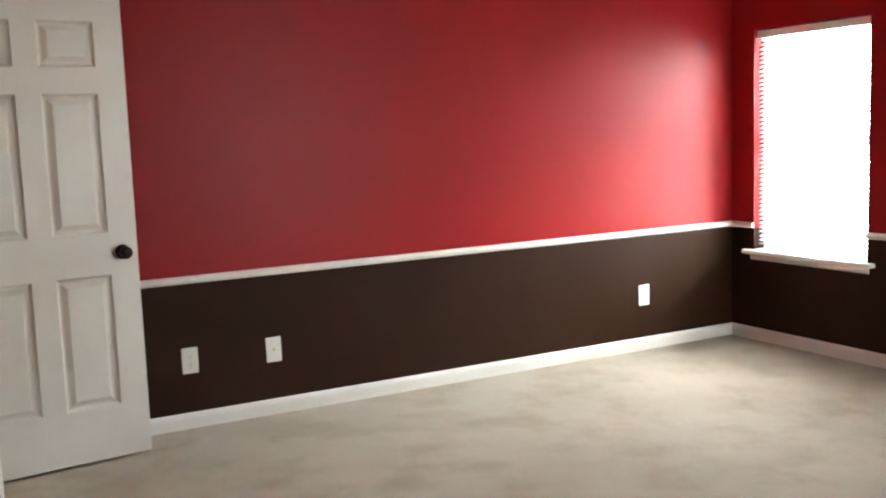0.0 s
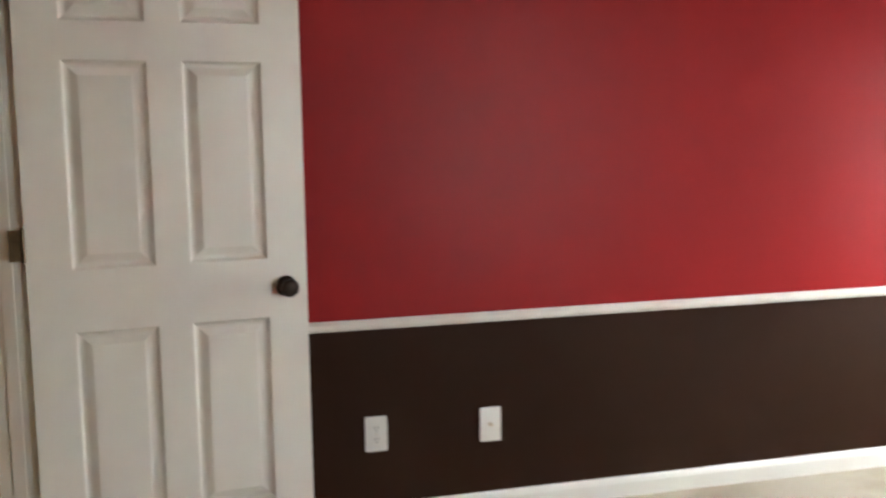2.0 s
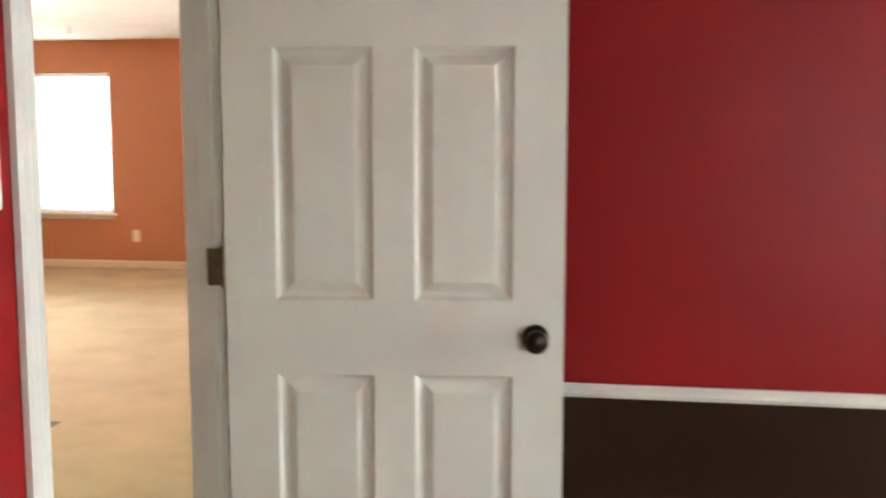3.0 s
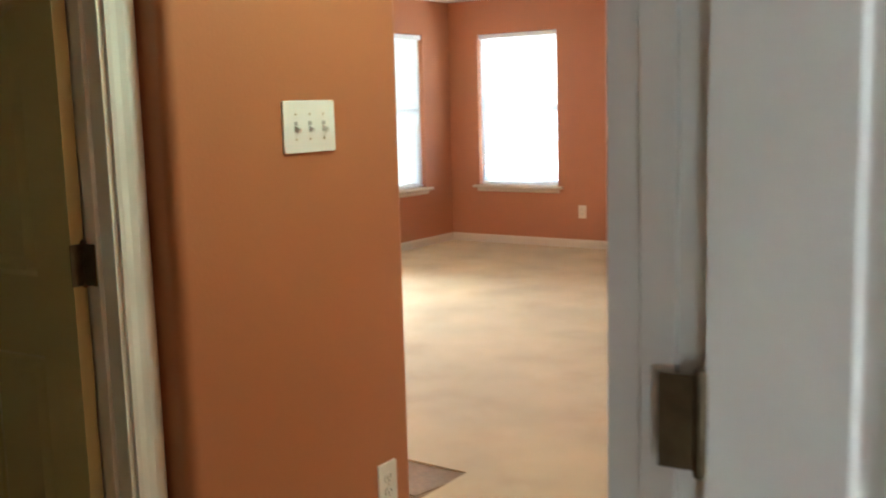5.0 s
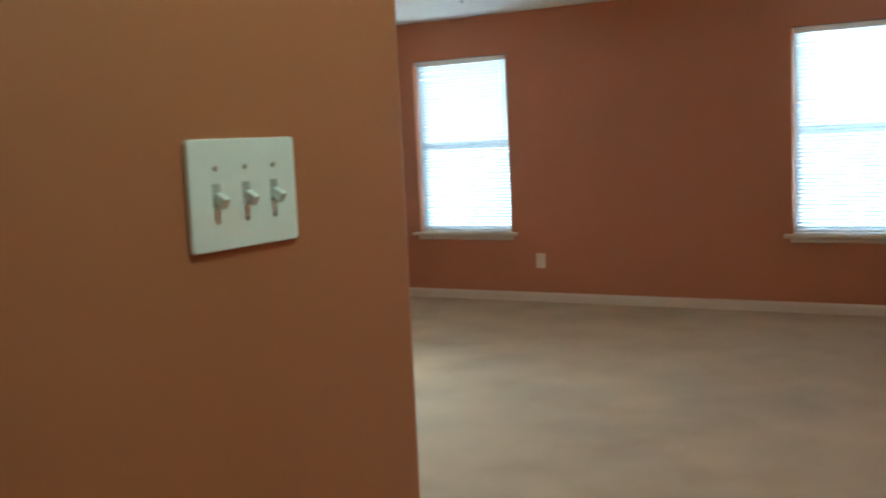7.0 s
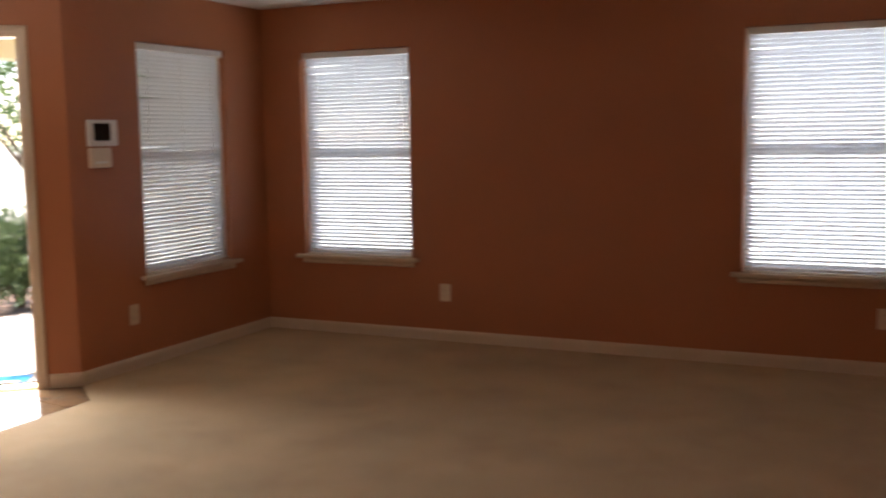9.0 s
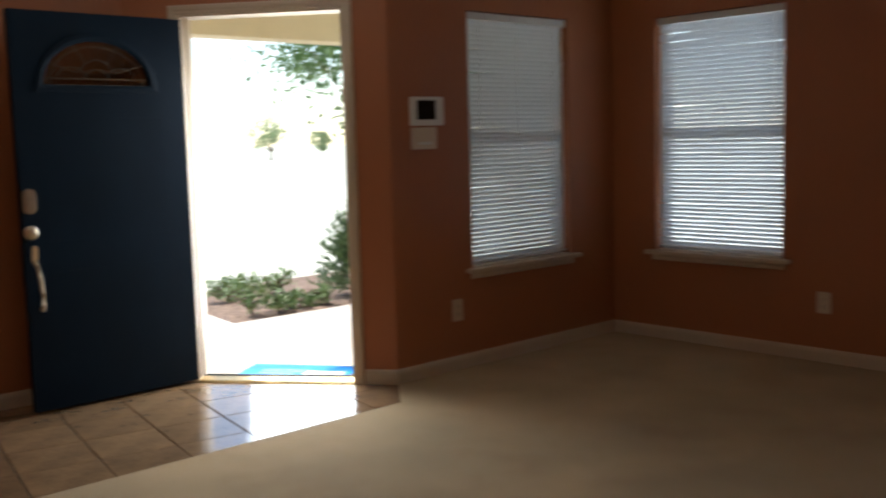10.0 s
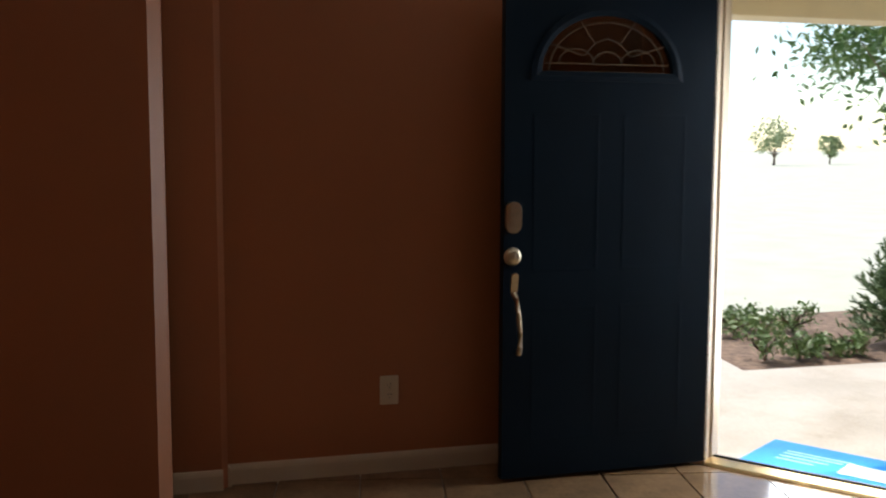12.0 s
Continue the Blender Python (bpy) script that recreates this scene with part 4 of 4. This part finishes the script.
mat_m = pose(-5.135, 5.355, PORCH_Z, 0, 0, 34)
dm = empty("doormat", mat_m)
tagged(dm, "bright blue doormat lying on the porch", "doormat")
part("mat", box(-0.365, 0.365, -0.215, 0.215, 0.0, 0.010), M_MAT, dm, bevel=0.003)
for z in (-0.08, -0.03, 0.02, 0.06):
    part("printed_line", box(-0.24, 0.02 + z, z - 0.008, z + 0.008, 0.0102, 0.0112), M_PRINT, dm)
part("printed_label", box(0.06, 0.32, -0.12, 0.05, 0.0102, 0.0114), M_PLATE, dm, "white label with unreadable print")


def leaf_cloud(rng, centre, radii, count, size, gap=0.0):
    """Small bent leaves scattered in lumps through an uneven ellipsoid."""
    verts, faces = [], []
    lumps = [Vector((rng.gauss(0, 0.45), rng.gauss(0, 0.45), rng.gauss(0.05, 0.42))) for _ in range(26)]
    lumps = [p if p.length < 0.95 else p * (0.95 / p.length) for p in lumps]
    while len(faces) < count * 2:
        lump = rng.choice(lumps)
        p = lump + Vector((rng.gauss(0, 0.16), rng.gauss(0, 0.16), rng.gauss(0, 0.15)))
        c = Vector((centre[0] + p.x * radii[0], centre[1] + p.y * radii[1], centre[2] + p.z * radii[2]))
        if c.z < PORCH_Z - 0.05:
            continue
        q = Euler((rng.uniform(-1.2, 1.2), rng.uniform(-1.2, 1.2), rng.uniform(0, 6.28))).to_matrix()
        s = size * rng.uniform(0.6, 1.35)
        k = len(verts)
        for v in ((-s, 0, 0), (0, -s * 0.42, s * 0.12), (s, 0, 0), (0, s * 0.42, s * 0.12)):
            verts.append(tuple(c + q @ Vector(v)))
        faces += [(k, k + 1, k + 2), (k, k + 2, k + 3)]
    return verts, faces


def plant(name, base, radii, count, size, seed, label, category, trunk=None, group="", leaf=M_LEAF):
    rng = random.Random(seed)
    thing = empty(name, pose(*base))
    tagged(thing, label, category, group)
    height = trunk or 0.0
    verts, faces = leaf_cloud(rng, (0, 0, height + radii[2] * (1.0 if trunk else 0.85)), radii, count, size)
    data = bpy.data.meshes.new("crown")
    data.from_pydata(verts, [], faces)
    data.materials.append(leaf)
    crown = new("crown", data)
    crown.parent = thing
    limbs = 7 if trunk else 5
    bm = tube([(0, 0, -0.02), (0.02, 0.01, height * 0.5 + 0.05), (0, 0.02, height + radii[2] * 0.9)], [max(0.015, radii[0] * 0.07), radii[0] * 0.05, 0.01], 8)
    part("trunk", bm, M_BARK, thing, smooth=True)
    for k in range(limbs):
        a = 6.28 * k / limbs + rng.uniform(-0.3, 0.3)
        tip = (radii[0] * 0.7 * math.cos(a), radii[1] * 0.7 * math.sin(a), height + radii[2] * rng.uniform(0.7, 1.5))
        root = (0, 0, height * 0.75 + 0.05)
        mid3 = tuple((p + q) / 2 + rng.uniform(-0.05, 0.05) for p, q in zip(root, tip))
        part("limb", tube([root, mid3, tip], [max(0.008, radii[0] * 0.03), 0.012, 0.004], 6), M_BARK, thing, smooth=True)
    return thing


def juniper(name, base, radius, height, seed, label):
    """An evergreen mound of feathery sprays that fan up and out from the root."""
    rng = random.Random(seed)
    thing = empty(name, pose(*base))
    tagged(thing, label, "shrub", "porch plants")
    verts, faces = [], []
    for spray in range(520):
        a, lean = rng.uniform(0, 6.283), rng.uniform(0.05, 1.0) ** 0.7
        reach = rng.uniform(0.72, 1.08)
        tip = Vector((radius * lean * math.cos(a), radius * lean * math.sin(a), height * math.sqrt(max(0.04, 1 - lean * lean)) * rng.uniform(0.85, 1.05))) * reach
        root = Vector((tip.x * 0.45, tip.y * 0.45, tip.z * 0.35))
        d = tip - root
        for k in range(26):
            f = rng.uniform(0.15, 1.0)
            c = root + d * f + Vector((0, 0, -0.05 * f * f))
            out = (d.normalized() + Vector((rng.gauss(0, 0.55), rng.gauss(0, 0.55), rng.gauss(0, 0.45)))).normalized()
            side = out.cross(Vector((rng.uniform(-1, 1), rng.uniform(-1, 1), 1))).normalized() * 0.006
            n = len(verts)
            e = c + out * rng.uniform(0.045, 0.10)
            verts += [tuple(c - side), tuple(c + side), tuple((c + e) / 2 + side * 1.3), tuple(e), tuple((c + e) / 2 - side * 1.3)]
            faces.append((n, n + 1, n + 2, n + 3, n + 4))
    data = bpy.data.meshes.new("crown")
    data.from_pydata(verts, [], faces)
    data.materials.append(M_JUNIPER)
    crown = new("crown", data)
    crown.parent = thing
    for k in range(6):
        a = 6.283 * k / 6 + rng.uniform(-0.3, 0.3)
        part("limb", tube([(0, 0, -0.01), (0.2 * radius * math.cos(a), 0.2 * radius * math.sin(a), height * 0.3), (0.5 * radius * math.cos(a), 0.5 * radius * math.sin(a), height * 0.6)], [0.022, 0.016, 0.006], 6), M_BARK, thing, smooth=True)
    return thing


BED_Z = PORCH_Z - 0.03
juniper("shrub", (-7.42, 7.86, BED_Z), 0.60, 0.98, 11, "dense dark green feathery evergreen shrub beside the porch")
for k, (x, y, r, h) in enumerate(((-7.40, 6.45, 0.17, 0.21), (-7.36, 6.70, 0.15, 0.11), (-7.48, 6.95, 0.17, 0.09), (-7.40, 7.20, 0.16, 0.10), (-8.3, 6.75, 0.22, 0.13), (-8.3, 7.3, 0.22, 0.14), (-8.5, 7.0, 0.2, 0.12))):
    plant("small_shrub", (x, y, BED_Z), (r, r, h), 420, 0.024, 20 + k, "low green bedding shrub in the mulch", "shrub", group="porch plants", leaf=M_LIT_BED_LEAF)
plant("tree", (-8.9, 9.65, -0.30), (1.6, 1.7, 1.55), 13000, 0.055, 41, "young leafy tree with branches reaching over the porch", "tree", trunk=1.45)
for k, (x, y, r, t) in enumerate(((-84, 57, 2.0, 0.9), (-88, 66, 1.3, 0.8))):
    plant("tree", (x, y, -0.30), (r, r, r * 0.8), 600, 0.22, 50 + k, "far green tree beyond the bright lawn", "tree", trunk=t, group="far trees", leaf=M_PALE_LEAF)

# ---------------------------------------------------------------- foyer tiles
PITCH, JOINT = 0.337, 0.006


def tile_mesh(x0, x1, y0, y1):
    bm = bmesh.new()
    w, h, b = x1 - x0, y1 - y0, 0.003
    lo = [bm.verts.new(c) for c in ((0, 0, -0.01), (w, 0, -0.01), (w, h, -0.01), (0, h, -0.01))]
    mi = [bm.verts.new(c) for c in ((0, 0, 0.006), (w, 0, 0.006), (w, h, 0.006), (0, h, 0.006))]
    hi = [bm.verts.new(c) for c in ((b, b, 0.008), (w - b, b, 0.008), (w - b, h - b, 0.008), (b, h - b, 0.008))]
    for a, c in ((lo, mi), (mi, hi)):
        for k in range(4):
            bm.faces.new((a[k], a[(k + 1) % 4], c[(k + 1) % 4], c[k]))
    bm.faces.new(hi)
    mesh = bpy.data.meshes.new("tile")
    bm.to_mesh(mesh)
    bm.free()
    mesh.materials.append(M_TILE)
    return mesh


def clip_tile(poly, keep):
    """Cuts a convex outline by lines (point, inner normal)."""
    for p, n in keep:
        out = []
        for a, b in zip(poly, poly[1:] + poly[:1]):
            da, db = (a - p).dot(n), (b - p).dot(n)
            if da >= 0:
                out.append(a)
            if (da > 0) != (db > 0) and abs(da - db) > 1e-9:
                out.append(a.lerp(b, da / (da - db)))
        poly = out
        if len(poly) < 3:
            return []
    return poly


foyer_floor = bpy.data.objects["floor_foyer"]
whole = tile_mesh(0, PITCH - JOINT, 0, PITCH - JOINT)
TURN = radians(-11.0)
E1, E2 = Vector((math.cos(TURN), math.sin(TURN))), Vector((-math.sin(TURN), math.cos(TURN)))
START = Vector((-5.166, 3.12)) - E1 * PITCH * 3 - E2 * PITCH * 8
FOYER = [(KINK + SOUT * -0.012, -SOUT), (Vector((FOY_X - 0.02, 0)), Vector((1, 0))), (Vector((TILE_X - 0.003, 0)), Vector((-1, 0))), (Vector((0, 0.9)), Vector((0, 1)))]
STRIP = [(Vector((TILE_X - 0.003, 0)), Vector((1, 0))), (Vector((-0.303, 0)), Vector((-1, 0))), (Vector((0, 0.9)), Vector((0, 1))), (Vector((0, TILE_Y - 0.003)), Vector((0, -1)))]
for i in range(22):
    for j in range(18):
        c0 = START + E1 * PITCH * i + E2 * PITCH * j
        side = PITCH - JOINT
        corners = [c0, c0 + E1 * side, c0 + (E1 + E2) * side, c0 + E2 * side]
        for keep in (FOYER, STRIP):
            poly = clip_tile(corners, keep)
            if len(poly) < 3:
                continue
            area = abs(sum(a.x * b.y - a.y * b.x for a, b in zip(poly, poly[1:] + poly[:1]))) / 2
            if area < 0.002:
                continue
            if area > side ** 2 * 0.999:
                ob, org, spin = new("tile", whole), c0, TURN
            else:
                org, spin = poly[0], 0.0
                bm = bmesh.new()
                lo = [bm.verts.new((p.x - org.x, p.y - org.y, -0.01)) for p in poly]
                hi = [bm.verts.new((p.x - org.x, p.y - org.y, 0.008)) for p in poly]
                bm.faces.new(hi)
                for k in range(len(poly)):
                    q = (k + 1) % len(poly)
                    bm.faces.new((lo[k], lo[q], hi[q], hi[k]))
                mesh = bpy.data.meshes.new("tile")
                bm.to_mesh(mesh)
                bm.free()
                mesh.materials.append(M_TILE)
                ob = new("tile", mesh)
            ob.parent = foyer_floor
            ob.location = (org.x, org.y, -0.013)
            ob.rotation_euler = (0, 0, spin)
